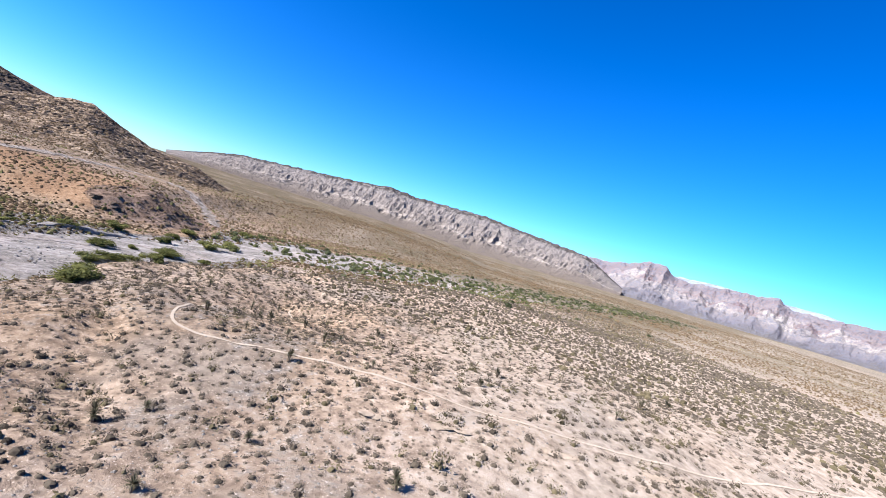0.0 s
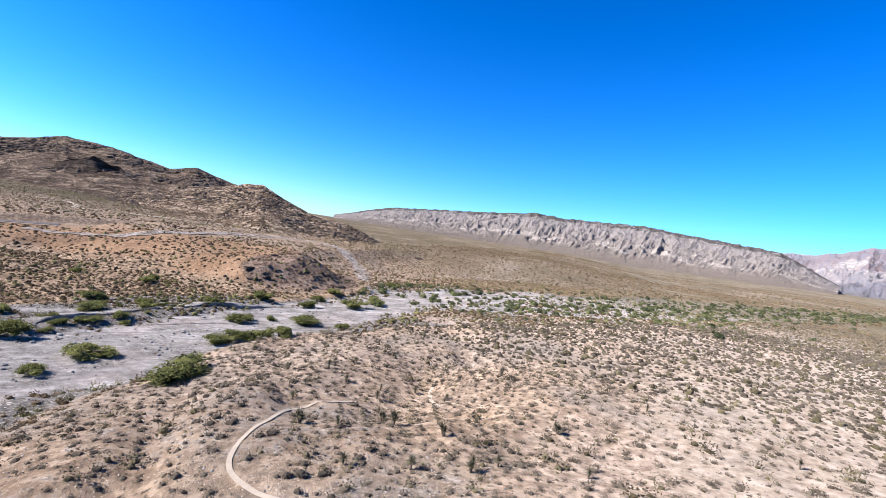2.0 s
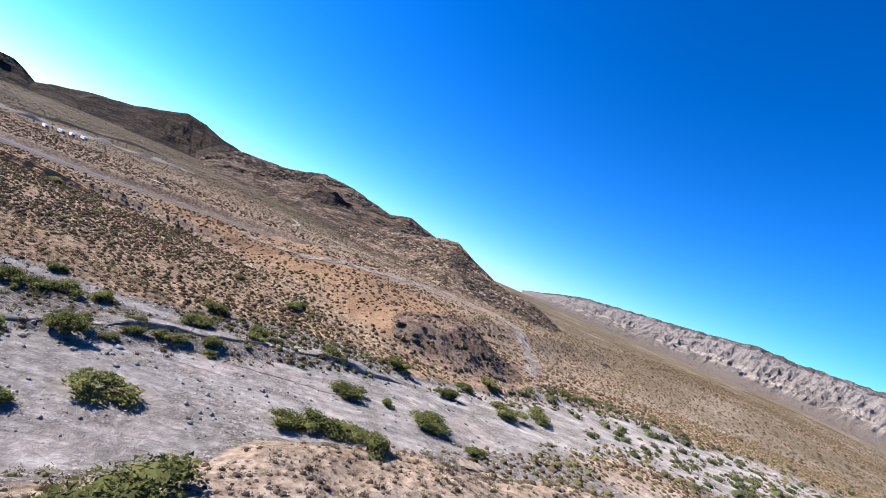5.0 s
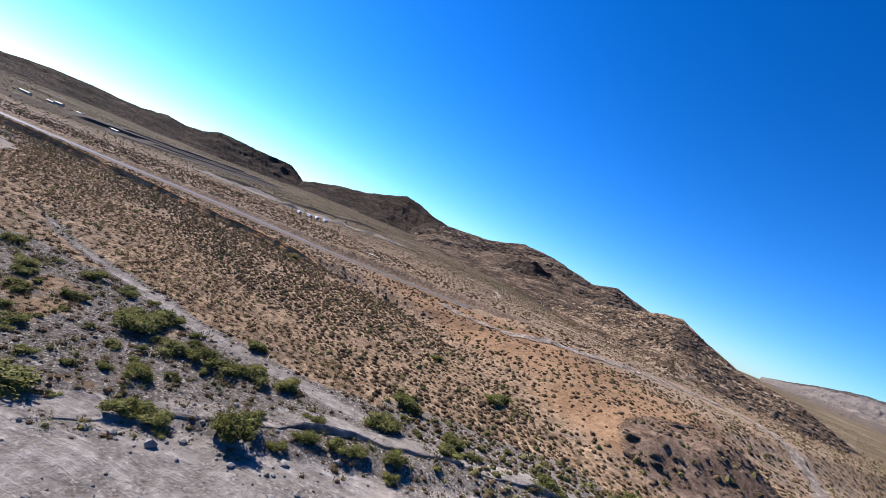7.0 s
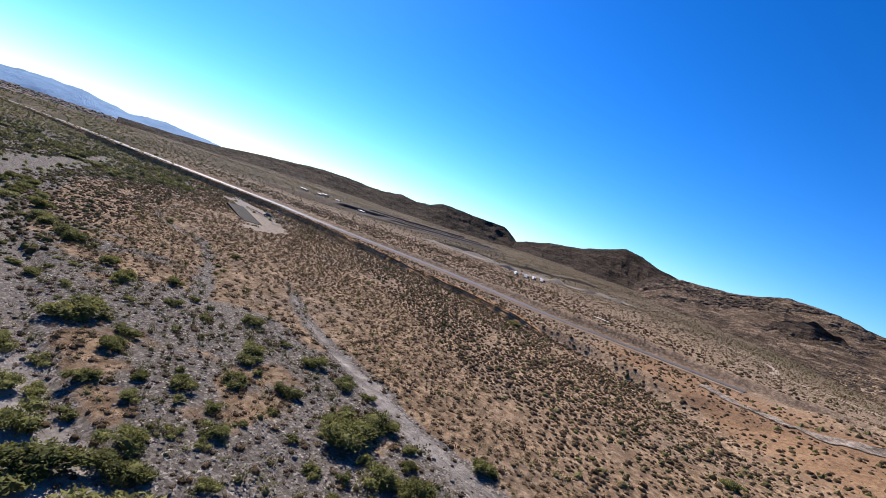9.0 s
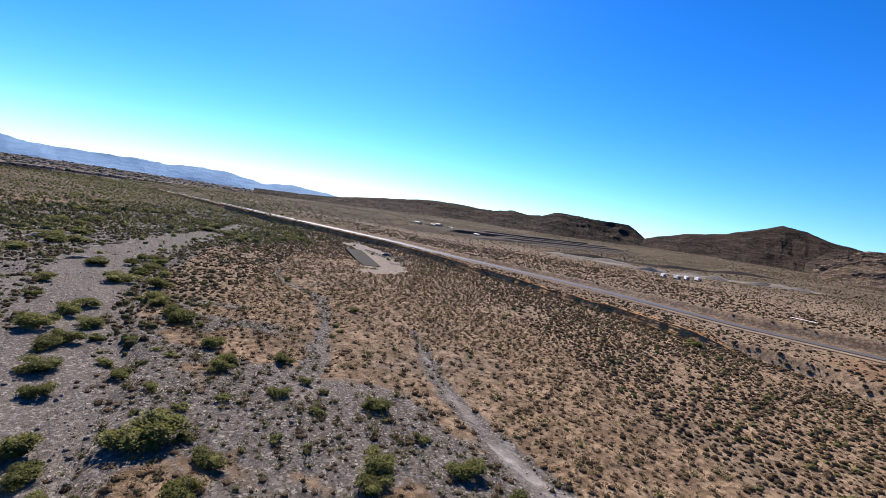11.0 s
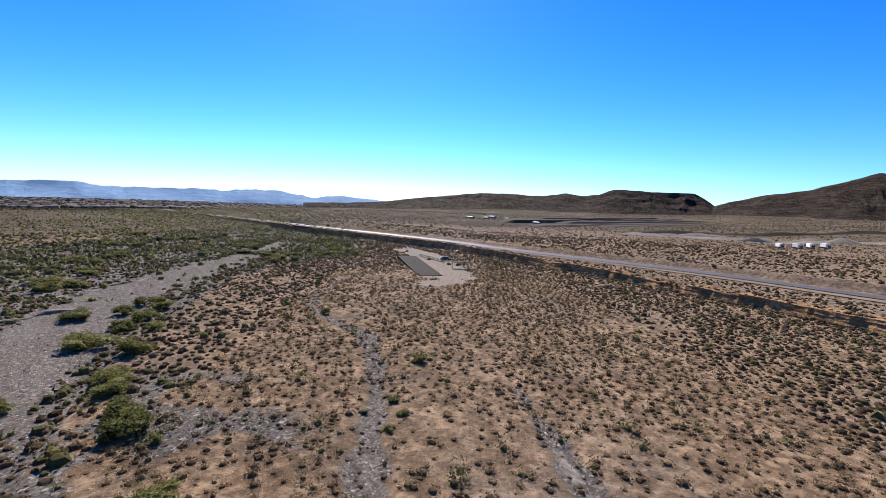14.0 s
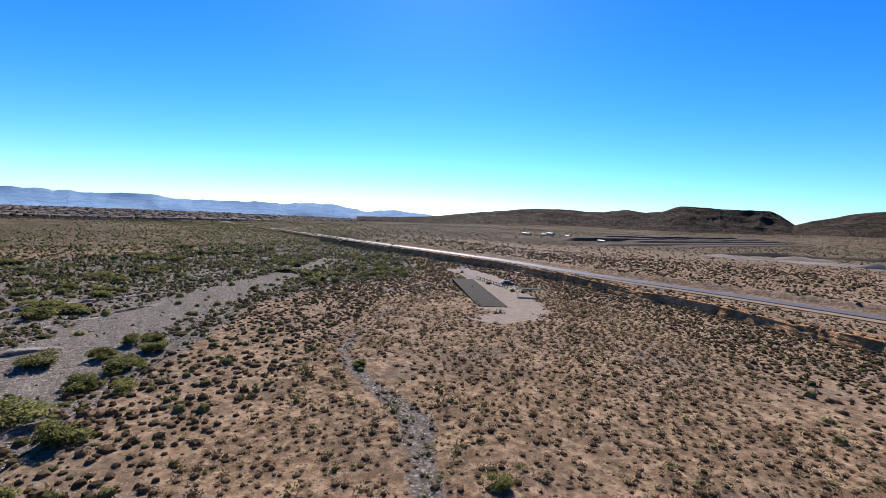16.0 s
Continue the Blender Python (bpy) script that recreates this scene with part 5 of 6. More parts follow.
BUSHES_DOWN = [(-137.5, -18, 5.1), (-144.6, -26.5, 5.3), (-143.8, -35.4, 7.7), (-123.5, -18.1, 4.1), (-153.1, -35, 3.8), (-126.9, -20, 4.3), (-151.1, -39.8, 4.8), (-176.9, -21.1, 2.9), (-152, -53.9, 5.9), (-125.6, -29.9, 2.7), (-157, -45, 5.4), (-164.1, -54.8, 4.4), (-159.6, -45.8, 3.2), (-157.5, -69, 2.6), (-133.4, -41, 4.5), (-166.9, -54.8, 3.6), (-182.7, -71.4, 2.4), (-157.9, -50.9, 4.3), (-164, -49.7, 4.7)]
BUSHES_FAR = [(-167, -84.7, 8), (-165.5, -93.5, 8.5), (-147.5, -75.2, 7.2), (-178, -101.2, 5.2), (-211.4, -90.2, 2.7), (-185, -105.9, 3.1), (-174.7, -112, 6.2), (-161.5, -85.5, 6.5), (-236.7, -90, 6), (-190.5, -121.5, 6.1), (-190.9, -133.1, 8.5), (-248.5, -93.9, 6.1), (-254.7, -88.9, 4.9), (-245, -107.1, 6.3), (-181.6, -106.6, 4.7), (-244.2, -118.4, 7.9), (-274, -88.5, 7.1), (-273.8, -96.9, 5.5), (-207.6, -138.8, 8.5), (-182.4, -172, 8.5), (-263.3, -134.4, 6), (-264.5, -146.7, 6.3), (-224.1, -173.2, 7.9), (-232.6, -169.4, 8.4), (-259.3, -189, 8.5), (-271.9, -185.5, 8.5), (-284.3, -189, 7.6), (-267.2, -221.9, 8.1)]
forms = bush_forms()
rb = random.Random(3)
placed = [(x, y, 0.98 * s) for line in (BUSHES_UP, BUSHES_BEND, BUSHES_MID, BUSHES_SIDE, BUSHES_FLAT, BUSHES_DOWN, BUSHES_FAR) for x, y, s in line]
KNOWN = len(placed)
# smaller ones between, in the gravel
rr = np.random.default_rng(31)
while len(placed) < KNOWN + 90:
    i = int(rr.integers(0, KNOWN))
    x, y = placed[i][0] + rr.normal(0, 7), placed[i][1] + rr.normal(0, 7)
    if pick(GRAVEL, x, y) > 0.3 and x < -68 and pick(TERR, x, y) < -1 and float(channel(np.array([x]), np.array([y]))[0]) < 0.3 and not (-79 < x < -56 and 40 < y < 135) and all(math.hypot(x - p[0], y - p[1]) > 2.2 for p in placed):
        placed.append((x, y, rr.uniform(1.2, 2.4)))
# thickets far down and far up the wash
thicket = []
for line, wide, count, small, big in (([(-222, -84), (-250, -92), (-285, -96), (-330, -142)], 6, 40, 2.6, 5.0), ([(-160, -105), (-195, -140), (-235, -178), (-300, -208)], 10, 50, 2.6, 5.0), ([(-240, -118), (-268, -140), (-300, -172)], 10, 26, 2.6, 5.0),
                                      ([(-56, 168), (-46, 190), (-22, 222), (15, 265), (60, 335)], 15, 190, 1.8, 4.2), ([(-74, 168), (-70, 200), (-50, 235)], 5, 24, 1.8, 3.6), ([(-20, 165), (20, 215), (70, 300)], 9, 60, 1.6, 3.4), ([(60, 335), (110, 400), (180, 490), (300, 640)], 18, 150, 2.4, 5.0)):
    p = glide(line, 2.0)
    for q in p[rr.integers(0, len(p), count)]:
        thicket.append((q[0] + rr.normal(0, wide), q[1] + rr.normal(0, wide), rr.uniform(small, big)))
tx, ty, ts = np.array(thicket).T
scatter("wash_thicket", "far green bushes lining the pale wash gravel", tx, ty, ts, rr.uniform(0.1, 0.9, len(tx)), "bushy", shrub_material("thicket_leaves", (0.05, 0.058, 0.023), (0.145, 0.152, 0.066), None, True, 0.35), 0, "bushes")
for i, (x, y, s) in enumerate(placed):
    m = pose(x, y, float(zg(x, y)) - 0.05, 0, 0, rb.uniform(0, 360))
    k = i % 6 if i < KNOWN else 6 + i % 3
    ob = forms[k] if i < 6 or KNOWN <= i < KNOWN + 3 else copy_thing(forms[k], m)
    ob.matrix_basis = m @ Matrix.Diagonal((s * rb.uniform(0.9, 1.2), s * rb.uniform(0.85, 1.1), min(s, 5.2) * rb.uniform(0.56, 0.78), 1))
    tagged(ob, "large green leafy bush growing in the dry wash" if s > 2.5 else "small green bush among the wash gravel", "bush", "bushes along the wash")


def yucca_forms():
    r = np.random.default_rng(41)
    out = []
    for k in range(4):
        root = new("yucca")
        bm = bmesh.new()
        heads = [(0, 0, 0.55)] if k % 2 else [(-0.12, 0, 0.5), (0.2, 0.1, 0.75)]
        for h in heads:
            rod(bm, (0, 0, -0.1), h, 0.09, 7)
        part("trunk", bm, M_STEM, root)
        sets = []
        for h in heads:
            n = 70
            th, el = r.uniform(0, 2 * np.pi, n), r.uniform(-0.35, 1.45, n)
            d = np.stack([np.cos(th) * np.cos(el), np.sin(th) * np.cos(el), np.sin(el)], -1)
            side = np.stack([-np.sin(th), np.cos(th), 0 * th], -1) * 0.03
            l = r.uniform(0.45, 0.7, (n, 1))
            b = np.array(h) + d * 0.03
            v = np.stack([b - side, b + side, b + d * l * 0.6 + side * 0.8, b + d * l], 1)
            f = np.stack([[4 * i, 4 * i + 1, 4 * i + 2] for i in range(n)] + [[4 * i, 4 * i + 2, 4 * i + 3] for i in range(n)])
            sets.append((v.reshape(-1, 3), f))
        part("leaves", join(*sets), M_YUCCA, root)
        out.append(root)
    return out


YUCCAS = [(-19, 63), (-31, 64.5), (-22, 58), (-25, 72), (-14, 54.5), (-18, 52), (-14, 62), (-23, 68.5), (-25, 57), (-32, 68), (-38, 73), (-26, 75), (-23, 79), (-18.5, 78), (-30, 73.5), (-34, 76), (-11, 46), (-17, 34), (-9, 33), (5, 35), (-10, 56), (-8.5, 58.5), (9, 52.5), (21, 68), (33, 64), (26, 55), (-19, 31.5),
          (-2, 61), (-21, 65), (-12, 25), (2, 31), (-3, 49), (12, 60), (16, 74), (-5, 70), (4, 82), (-14, 88), (28, 80), (40, 70)]
forms = yucca_forms()
for i, (x, y) in enumerate(YUCCAS):
    m = pose(x, y, float(zg(x, y)) - 0.03, 0, 0, rb.uniform(0, 360))
    ob = forms[i] if i < 4 else copy_thing(forms[i % 4], m)
    s = rb.uniform(0.7, 1.1)
    ob.matrix_basis = m @ Matrix.Diagonal((s, s, s, 1))
    tagged(ob, "spiky grey-green yucca with a short woody trunk", "yucca", "yuccas on the terrace")

# ---------------------------------------------------------------- stones and ledges


def stone_mesh(r, name, flat=0.65, sub=1, jag=0.25):
    bm = bmesh.new()
    bmesh.ops.create_icosphere(bm, subdivisions=sub, radius=0.5)
    for v in bm.verts:
        v.co *= 1 + r.uniform(-jag, jag)
        v.co.z *= flat
    me = bpy.data.meshes.new(name)
    bm.to_mesh(me)
    bm.free()
    return me


rs = random.Random(9)
stones = [stone_mesh(rs, "boulder") for _ in range(6)]
for me in stones:
    me.materials.append(M_STONE)
spots = [(-79, 57, 0.8), (-79, 59, 0.9), (-78, 62, 1.2), (-79, 73, 0.9), (-77, 72, 0.5), (-87, 68, 0.7)]
spots += [(-72 + 10 * rs.gauss(0, 1) * 0.8, rs.uniform(20, 130), rs.uniform(0.3, 0.75)) for _ in range(150)]
for x, y, s in spots:
    if pick(TERR, x, y) > -1:
        continue
    ob = new("boulder", rs.choice(stones))
    ob.matrix_world = pose(x, y, float(zg(x, y)) + 0.12 * s, 0, 0, rs.uniform(0, 360)) @ Matrix.Diagonal((s, s * rs.uniform(0.7, 1.2), s, 1))
    tagged(ob, "pale grey rounded boulder lying in the wash gravel", "boulder", "boulders in the wash")


def gravel_field():
    """Cobbles lying loose in the wash."""
    r = np.random.default_rng(51)
    x, y = field((-190, -95), (-45, 150), 0.72, r)
    k = step(pick(GRAVEL, x, y), 0.45, 0.7) * step(fbm(x, y, 8, 3, 71), 0.42, 0.6) * (1 - 0.6 * channel(x, y)) * (pick(TERR, x, y) < -1)
    ok = r.uniform(0, 1, len(x)) < 0.55 * k
    x, y = x[ok], y[ok]
    forms = []
    for _ in range(6):
        v, f = dome(r, 0.5, 0.45, 5, 2)
        forms.append((v, f))
    which, s = r.integers(0, 6, len(x)), np.clip(r.lognormal(-1.62, 0.45, len(x)), 0.09, 0.6)
    z = zg(x, y)
    vs, fs, n = [], [], 0
    for k, (v, f) in enumerate(forms):
        i = np.nonzero(which == k)[0]
        p = v[None] * s[i][:, None, None] + np.stack([x[i], y[i], z[i]], -1)[:, None]
        vs.append(p.reshape(-1, 3))
        fs.append((f[None] + (np.arange(len(i)) * len(v))[:, None, None] + n).reshape(-1, 3))
        n += len(i) * len(v)
    me = mesh_from("cobbles", np.vstack(vs), np.vstack(fs))
    me.materials.append(M_COBBLE)
    tagged(new("cobbles", me), "loose grey cobbles strewn over the wash bed", "cobbles", kind="stuff")


mc = Mat("cobble", 0.9, spec=0.2)
M_COBBLE = mc.done(mc.ramp(mc.geo.outputs["Random Per Island"], (0.0, (0.1, 0.088, 0.078)), (0.7, (0.168, 0.15, 0.132)), (1.0, (0.3, 0.27, 0.238))), mc.noise(12.0, 3), 0.3, 0.02)
gravel_field()


def terrace_stones():
    """Small broken stones lying on the terrace and the flat."""
    r = np.random.default_rng(57)
    x, y = field((-60, 15), (85, 110), 0.7, r)
    k = (pick(TERR, x, y) > 0) * step(fbm(x, y, 10, 3, 75), 0.35, 0.6)
    ok = r.uniform(0, 1, len(x)) < 0.6 * k
    x, y = x[ok], y[ok]
    forms = [dome(r, 0.5, 0.3, 5, 1) for _ in range(5)]
    which, s = r.integers(0, 5, len(x)), np.clip(r.lognormal(-1.85, 0.4, len(x)), 0.08, 0.36)
    z = zg(x, y)
    vs, fs, n = [], [], 0
    for k, (v, f) in enumerate(forms):
        i = np.nonzero(which == k)[0]
        p = v[None] * s[i][:, None, None] + np.stack([x[i], y[i], z[i]], -1)[:, None]
        vs.append(p.reshape(-1, 3))
        fs.append((f[None] + (np.arange(len(i)) * len(v))[:, None, None] + n).reshape(-1, 3))
        n += len(i) * len(v)
    me = mesh_from("rubble", np.vstack(vs), np.vstack(fs))
    me.materials.append(M_COBBLE)
    tagged(new("rubble", me), "small broken stones scattered over the terrace", "stones", kind="stuff")


terrace_stones()


def ledge(x, y, length, turn, high):
    """A broken caliche crust: tilted slabs that jut out over a hollow."""
    r = random.Random(int(abs(x * 7 + y)))
    root = new("rock_ledge")
    root.matrix_world = pose(x, y, float(zg(x, y)) - 0.22, 0, 0, turn)
    k = -length / 2
    while k < length / 2:
        w = r.uniform(0.7, 1.5)
        for up, back, deep, thick in ((high * r.uniform(0.75, 1.0), 0.0, 1.1, 0.42), (high * 0.35, 0.55, 1.3, 0.45), (high * 0.5, 1.1, 1.8, 0.5)):
            bm = bmesh.new()
            m = Matrix.Translation((k + w / 2, 0.7 * back + r.uniform(-0.15, 0.15), up - 0.2)) @ Euler((r.uniform(-0.2, 0.1), r.uniform(-0.15, 0.15), r.uniform(-0.3, 0.3))).to_matrix().to_4x4() @ Matrix.Diagonal((w * 1.25, deep, thick * high, 1))
            bmesh.ops.create_icosphere(bm, subdivisions=2, radius=0.6, matrix=m)
            for v in bm.verts:
                v.co += Vector((r.uniform(-1, 1), r.uniform(-1, 1), r.uniform(-0.6, 0.6))) * 0.09
            part("slab", bm, M_LEDGE, root)
        k += w * 0.8
    tagged(root, "broken pale caliche ledge with a shaded undercut", "rock ledge", "ledges on the terrace")


for x, y, l, a, h in ((-1, 40.4, 2.6, 8, 0.5), (-5.5, 40.2, 1.6, -5, 0.35), (5.2, 41.2, 2.8, 6, 0.5), (16, 42.2, 2.6, 4, 0.5), (26, 43.2, 2.4, 8, 0.5), (-47.5, 108, 3.0, 60, 0.6), (-49.5, 106, 2.6, 70, 0.7), (-37, 78, 2.4, 40, 0.4)):
    ledge(x, y, l, a, h)

# ---------------------------------------------------------------- flying field


def runway():
    a, b = Vector((*RUNWAY[0], 0)), Vector((*RUNWAY[1], 0))
    mid, d = (a + b) / 2, b - a
    root = new("runway")
    root.matrix_world = pose(mid.x, mid.y, max(float(zg(a.x, a.y)), float(zg(b.x, b.y)), float(zg(mid.x, mid.y))), 0, 0, math.degrees(math.atan2(d.y, d.x)))
    bm = bmesh.new()
    box(bm, 0, 0, -0.5, d.length, 7.6, 0.62, 0.04)
    part("slab", bm, M_RUNWAY, root)
    tagged(root, "small dark asphalt model-aircraft runway on pale dirt", "runway", kind="structure")


runway()


def car(x, y, turn, label):
    root = new("car")
    root.matrix_world = pose(x, y, float(zg(x, y)), 0, 0, turn)
    bm = bmesh.new()
    box(bm, 0, 0, 0.35, 4.6, 1.85, 0.65, 0.14)
    part("body", bm, M_CARBODY, root)
    bm = bmesh.new()
    r = bmesh.ops.create_cube(bm, size=1.0, matrix=Matrix.Translation((-0.3, 0, 1.28)) @ Matrix.Diagonal((2.9, 1.7, 0.62, 1)))
    for v in r["verts"]:
        if v.co.z > 1.3:
            v.co.x = -0.3 + (v.co.x + 0.3) * 0.72
            v.co.y *= 0.86
    bmesh.ops.bevel(bm, geom=bm.edges[:], offset=0.06, segments=2, affect="EDGES")
    part("cabin", bm, M_GLASS, root, "tinted car windows")
    bm = bmesh.new()
    box(bm, -0.3, 0, 1.57, 2.0, 1.42, 0.05, 0.02)
    part("roof", bm, M_CARBODY, root)
    for wx in (-1.45, 1.45):
        for wy in (-0.86, 0.86):
            bm = bmesh.new()
            rod(bm, (wx, wy - 0.1, 0.34), (wx, wy + 0.1, 0.34), 0.34, 16)
            w = part("wheel", bm, M_RUBBER, root)
            bm = bmesh.new()
            rod(bm, (wx, wy - 0.11, 0.34), (wx, wy + 0.11, 0.34), 0.2, 12)
            part("rim", bm, M_STEEL, w)
    for wy in (-0.65, 0.65):
        bm = bmesh.new()
        box(bm, 2.28, wy, 0.68, 0.08, 0.36, 0.16, 0.03)
        part("headlight", bm, M_WHITE, root)
    tagged(root, label, "car")


car(-278, -42.5, 124, "dark parked car beside the model-aircraft runway")


def bench_table(x, y, turn):
    root = new("work_table")
    root.matrix_world = pose(x, y, float(zg(x, y)), 0, 0, turn)
    bm = bmesh.new()
    box(bm, 0, 0, 0.88, 2.4, 0.75, 0.06, 0.015)
    part("tabletop", bm, M_DARKENEDWOOD, root)
    for sx in (-1.05, 1.05):
        for sy in (-0.28, 0.28):
            bm = bmesh.new()
            box(bm, sx, sy, 0, 0.09, 0.09, 0.88, 0.01)
            part("leg", bm, M_DARKENEDWOOD, root)
    tagged(root, "wooden pit table on the pale apron, coloured dark for backlit shade", "table", "pit tables beside the runway")


for i in range(7):
    t = i / 6
    bench_table(-285 + 13.5 * t, -57.5 + 17 * t, 52)


def shade_frame(x, y, turn, long):
    root = new("shade_shelter")
    root.matrix_world = pose(x, y, float(zg(x, y)), 0, 0, turn)
    bm = bmesh.new()
    box(bm, 0, 0, 2.35, long, 3.0, 0.12, 0.03)
    part("roof", bm, M_DARKROOF, root)
    for sx in (-0.45, 0.45):
        for sy in (-1.3, 1.3):
            bm = bmesh.new()
            rod(bm, (sx * long, sy, 0), (sx * long, sy, 2.36), 0.06)
            part("post", bm, M_STEEL, root)
    tagged(root, "dark flat-roofed open shade shelter on steel posts", "shelter")


shade_frame(-259, -28, 124, 6.5)


def white_board(x, y, turn, long, wide):
    """A weathered white plank lying across the scrub on two short blocks."""
    root = new("white_board")
    root.matrix_world = pose(x, y, float(zg(x, y)), 0, 0, turn)
    bm = bmesh.new()
    box(bm, 0, 0, 0.3, long, wide, 0.1, 0.02)
    part("plank", bm, M_WHITE, root)
    for sx in (-0.4, 0.4):
        bm = bmesh.new()
        box(bm, sx * long, 0, -0.1, 0.25, wide * 0.8, 0.42, 0.02)
        part("block", bm, M_DARKENEDWOOD, root)
    tagged(root, "long white weathered board lying on blocks in dry scrub", "board")


white_board(-322, -58, 60, 6.0, 0.9)
white_board(-270, 122, 75, 8.0, 1.0)

# ---------------------------------------------------------------- mine and trucks beyond the road


def truck(x, y, turn):
    root = new("box_truck")
    root.matrix_world = pose(x, y, float(zg(x, y)), 0, 0, turn)
    bm = bmesh.new()
    box(bm, -0.9, 0, 1.0, 6.6, 2.5, 2.7, 0.08)
    part("cargo_box", bm, M_WHITE, root)
    bm = bmesh.new()
    box(bm, 3.6, 0, 0.6, 2.0, 2.3, 2.1, 0.25)
    part("cab", bm, M_TRUCK, root)
    bm = bmesh.new()
    box(bm, 4.45, 0, 1.6, 0.4, 1.9, 0.8, 0.1)
    part("windscreen", bm, M_GLASS, root)
    for wx in (-3.0, -1.8, 3.5):
        for wy in (-1.05, 1.05):
            bm = bmesh.new()
            rod(bm, (wx, wy - 0.15, 0.5), (wx, wy + 0.15, 0.5), 0.5, 14)
            part("wheel", bm, M_RUBBER, root)
    root.scale = (0.64, 0.64, 0.64)
    tagged(root, "white box truck parked by the gravel works", "truck", "trucks at the gravel works")


for x, y, a in ((-393, 90, 15), (-396, 98, 25), (-397, 103.5, 10), (-399, 110, 20)):
    truck(x, y, a)


def heap(kindname, x, y, wide, deep, high, turn, material, label):
    r = np.random.default_rng(int(abs(x) + abs(y)))
    n, m = 36, 9
    rows = []
    for j in range(m):
        k = j / (m - 1)
        th = np.linspace(0, 2 * np.pi, n)
        w = 1 + 0.25 * (fbm(np.cos(th) * 3, np.sin(th) * 3 + k, 1.0, 3, int(abs(x))) - 0.5)
        rows.append(np.stack([wide / 2 * (1 - 0.9 * k) * w * np.cos(th), deep / 2 * (1 - 0.9 * k) * w * np.sin(th), high * k ** 0.9 * (1 + 0.15 * (w - 1) * 4) + 0 * th], -1))
    v = np.array(rows)
    v[:, -1] = v[:, 0]
    th0 = math.radians(turn)
    px = x + v[..., 0] * math.cos(th0) - v[..., 1] * math.sin(th0)
    py = y + v[..., 0] * math.sin(th0) + v[..., 1] * math.cos(th0)
    pz = zg(px, py) - 0.3 + v[..., 2]
    me = mesh_from(kindname, np.stack([px, py, pz], -1).reshape(-1, 3), grid_faces(m, n), True)
    me.materials.append(material)
    tagged(new(kindname, me), label, "mound", "mounds at the gravel works")


rh = random.Random(9)
for k in range(16):
    f = k / 15
    x, y = -474 + 50 * f + rh.uniform(-16, 16), 20 + 150 * f + rh.uniform(-6, 6)
    heap("gravel_mound", x, y, rh.uniform(14, 34), rh.uniform(6, 12), rh.uniform(1.4, 3.4), rh.uniform(55, 95), M_GRAVELPILE, "pale grey heap of quarried gravel")


def spoil_terrace(x, y, long, deep, high, turn):
    """A long flat-topped bench of mine waste."""
    u = np.linspace(-0.5, 0.5, 90) * long
    ends = step(long / 2 - np.abs(u), 0, 24)
    n1, n2 = 5 * (fbm(u, 0 * u + x, 30, 3, 171) - 0.5), 5 * (fbm(u, 0 * u + y, 30, 3, 173) - 0.5)
    c, sn = math.cos(math.radians(turn)), math.sin(math.radians(turn))
    rows = []
    for off, up in ((-0.5, -0.1), (-0.5, 0.25), (-0.36, 0.96), (-0.3, 1.0), (0.3, 1.0), (0.5, 0.0)):
        w = off * deep + (n1 if off < 0 else n2) * 0.6
        px, py = x + u * c - w * sn, y + u * sn + w * c
        rows.append(np.stack([px, py, zg(px, py) - 0.4 + high * up * ends * (1 + 0.05 * n1)], -1))
    v = np.array(rows)
    me = mesh_from("spoil_terrace", v.reshape(-1, 3), grid_faces(*v.shape[:2]), False)
    me.materials.append(M_TAILING)
    tagged(new("spoil_terrace", me), "long dark flat-topped bench of mine waste", "mound", "benches at the mine")


for back, along_by, long, high in ((0, 75, 230, 1.2), (18, 40, 300, 1.9), (44, 85, 260, 2.7), (66, 60, 330, 3.3), (98, 95, 250, 4.2)):
    spoil_terrace(-590 - 0.53 * back - 0.85 * along_by, -2 - 0.85 * back + 0.53 * along_by, long, 20, high, 148)
for x, y, w, a in ((-494, 45, 90, 104), (-508, 110, 100, 100), (-522, 160, 80, 105)):
    heap("spoil_bank", x, y, w, 9, 2.4, a, M_TAILING, "long dark bank behind the gravel works")


def shed(x, y, turn, long, deep, high, label):
    root = new("shed")
    root.matrix_world = pose(x, y, float(zg(x, y)) - 0.1, 0, 0, turn)
    bm = bmesh.new()
    box(bm, 0, 0, 0, long, deep, high, 0.05)
    part("wall", bm, M_BEIGE, root)
    bm = bmesh.new()
    vs = [bm.verts.new((sx * (long / 2 + 0.3), sy, z)) for sx in (-1, 1) for sy, z in ((-deep / 2 - 0.3, high), (0, high + deep * 0.15), (deep / 2 + 0.3, high))]
    for f in ((0, 1, 4, 3), (1, 2, 5, 4), (0, 3, 5, 2), (0, 2, 1), (3, 4, 5)):
        bm.faces.new([vs[i] for i in f])
    part("roof", bm, M_PALEROOF, root, "pale metal roof")
    bm = bmesh.new()
    box(bm, long * 0.2, -deep / 2 - 0.03, 0.1, 3.5, 0.1, min(3.5, high - 0.5), 0.02)
    part("door", bm, M_GREYROOF, root)
    tagged(root, label, "shed", "sheds at the mine")


for x, y, a, l, d, h in ((-603, -164, 55, 14, 4, 2.0), (-612, -147, 60, 7, 4, 2.0), (-589, -115, 50, 7, 4, 2.6), (-588, -94, 55, 8, 4, 2.0), (-545, -72, 50, 9, 4, 2.0), (-640, -150, 60, 9, 5, 2.4)):
    shed(x, y, a, l, d, h, "low pale-roofed mine shed on bare ground")


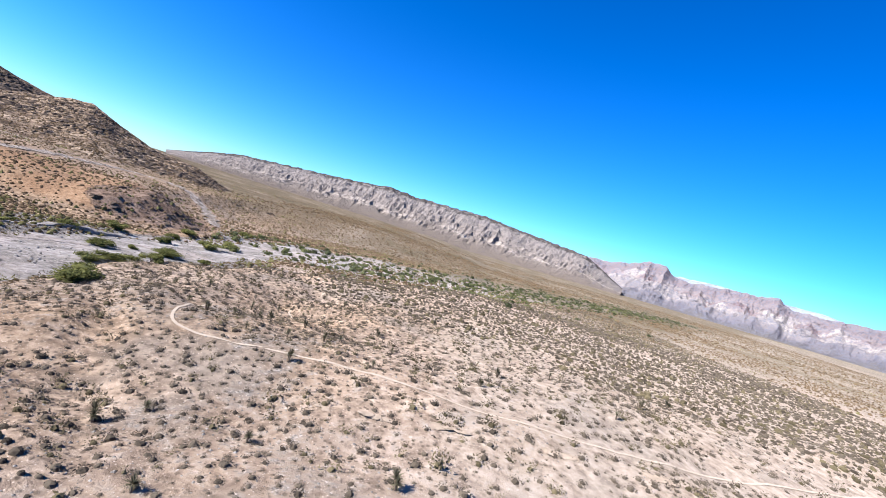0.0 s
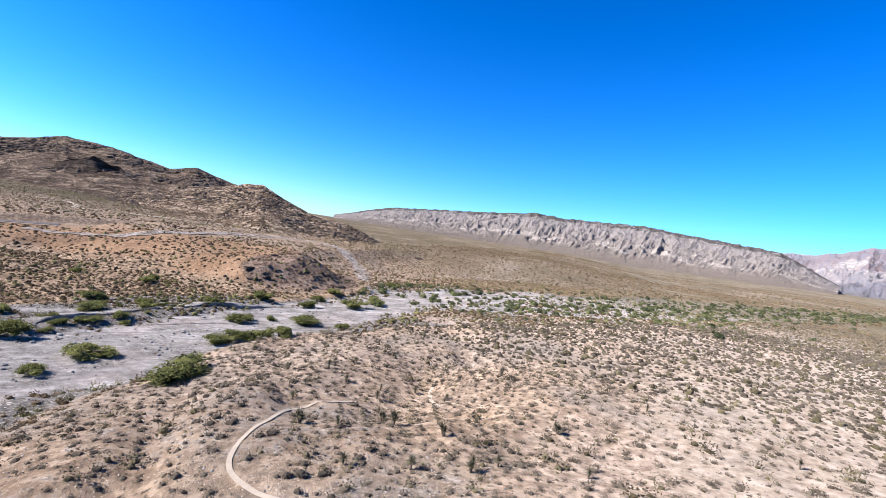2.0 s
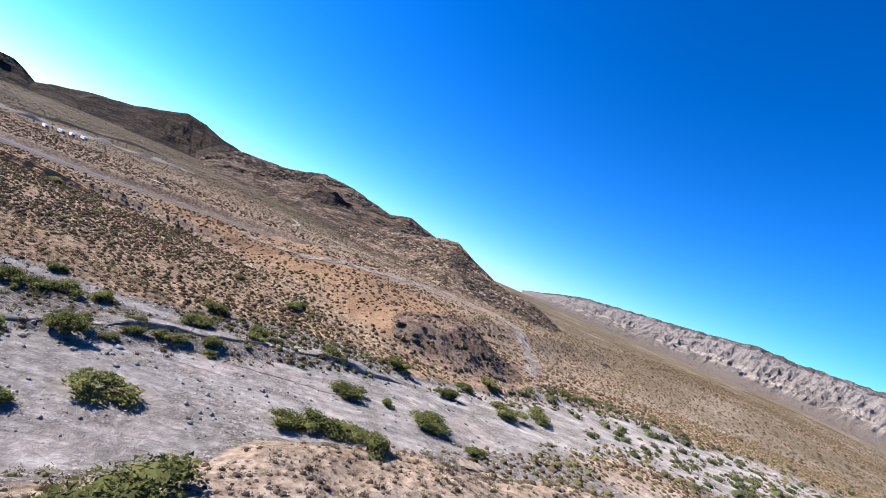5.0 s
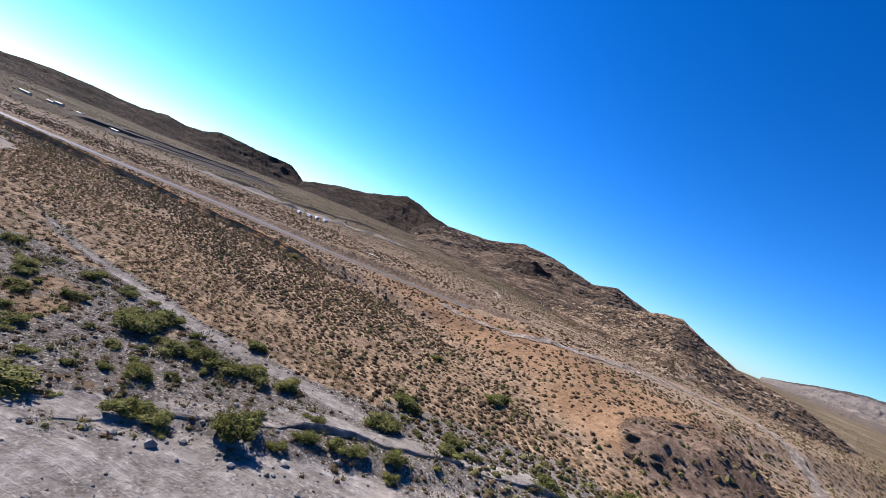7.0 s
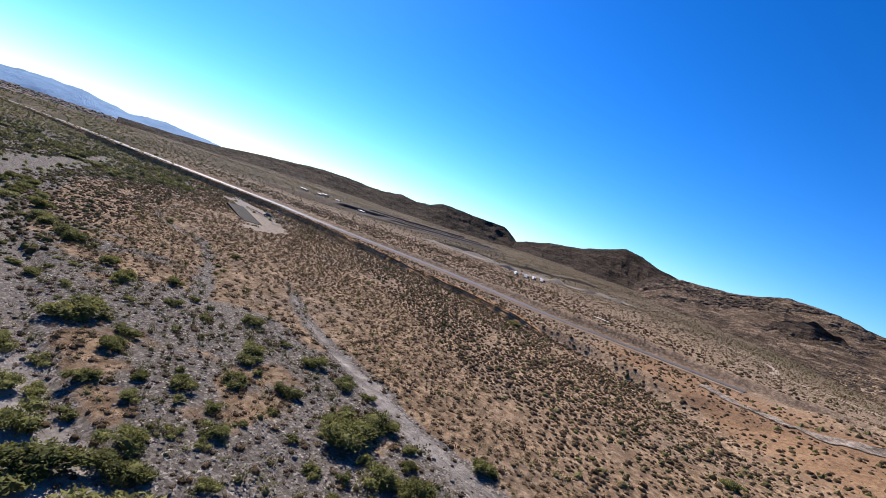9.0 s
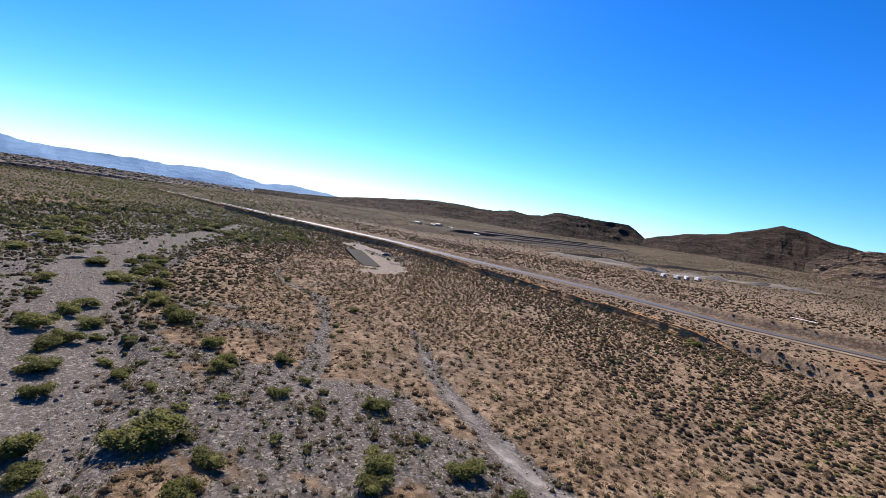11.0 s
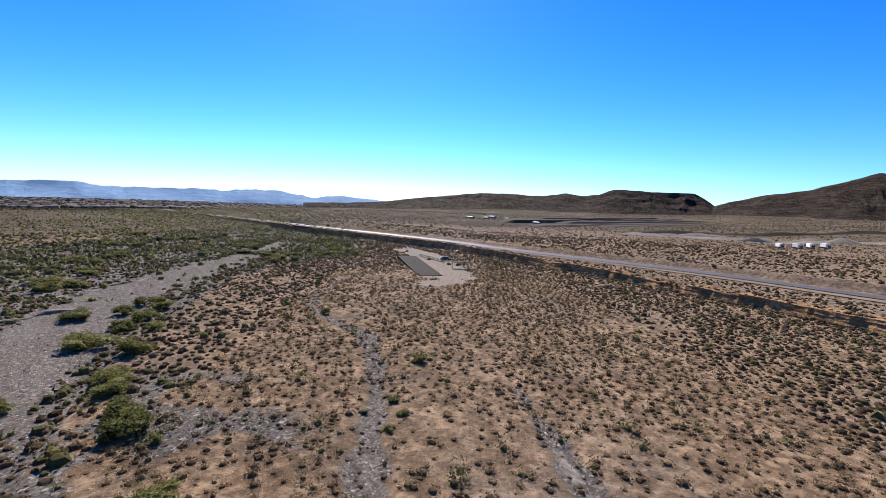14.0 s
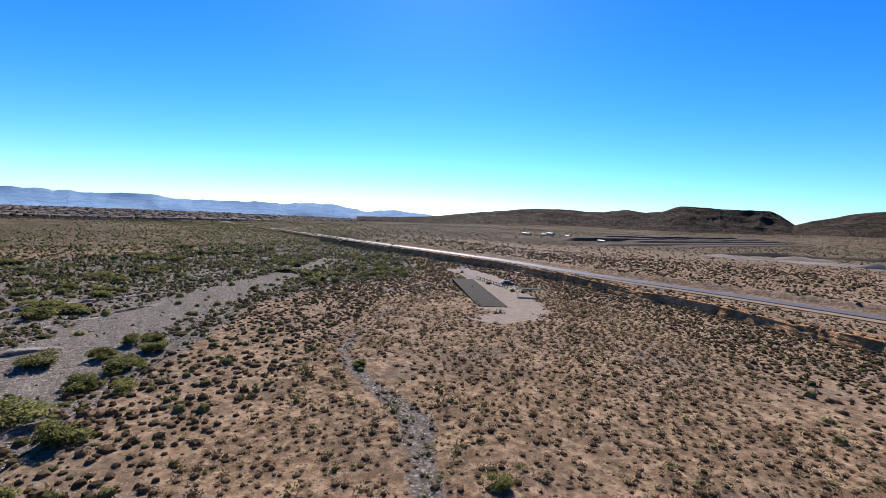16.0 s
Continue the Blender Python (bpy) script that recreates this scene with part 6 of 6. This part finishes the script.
def town():
    """Far town: houses and street trees too small to tell apart."""
    r = np.random.default_rng(61)
    bms = {"houses": [], "roofs": [], "trees": []}
    n = 2200
    az = np.radians(r.uniform(222, 268, n))
    di = r.uniform(1700, 4300, n)
    x, y = -112 + di * np.cos(az), 33 + di * np.sin(az)
    z = zg(x, y)
    cube = np.array([(-1, -1, 0), (1, -1, 0), (1, 1, 0), (-1, 1, 0), (-1, -1, 1), (1, -1, 1), (1, 1, 1), (-1, 1, 1)], float)
    cf = np.array([(0, 1, 5, 4), (1, 2, 6, 5), (2, 3, 7, 6), (3, 0, 4, 7), (4, 5, 6, 7)])
    hip = cube.copy()
    hip[4:, :2] *= 0.3
    for key, shape, count, sx, sy, sz, up in (("far_houses", cube, n, (6, 14), (5, 10), (3, 5.5), 0), ("far_roofs", hip, n, (6.5, 14.5), (5.5, 10.5), (1.2, 2.2), 1), ("far_trees", None, n, (3, 8), (3, 8), (3, 8), 2)):
        q = np.random.default_rng(62 if up < 2 else 63)
        a = q.uniform(0, 3.14, n)
        w, dd, h = q.uniform(7, 15, n), q.uniform(6, 11, n), q.uniform(3.5, 7, n)
        if up < 2:
            hh = h if up == 0 else h * 0.35
            b = shape[None] * np.stack([w + up * 0.5, dd + up * 0.5, hh], -1)[:, None]
            px, py = x, y
            zz = z - 0.3 + (h if up == 1 else 0)
            f = cf
        else:
            v, f = dome(q, 1.0, 1.2, 5, 2)
            s = q.uniform(4, 9, n)
            b = v[None] * s[:, None, None]
            px, py = x + q.normal(0, 25, n), y + q.normal(0, 25, n)
            zz = zg(px, py) - 0.2
        c, sn = np.cos(a)[:, None], np.sin(a)[:, None]
        vx = px[:, None] + b[..., 0] * c - b[..., 1] * sn
        vy = py[:, None] + b[..., 0] * sn + b[..., 1] * c
        vz = zz[:, None] + b[..., 2]
        me = mesh_from(key, np.stack([vx, vy, vz], -1).reshape(-1, 3), (f[None] + (np.arange(n) * b.shape[1])[:, None, None]).reshape(-1, f.shape[1]))
        me.materials.append((M_STUCCO, M_ROOF, M_TOWNTREE)[up])
        tagged(new(key, me), ("beige stucco houses of a distant town", "brown tile roofs of distant houses", "dark street trees of a distant town")[up], ("houses", "roofs", "trees")[up], kind="stuff")


town()
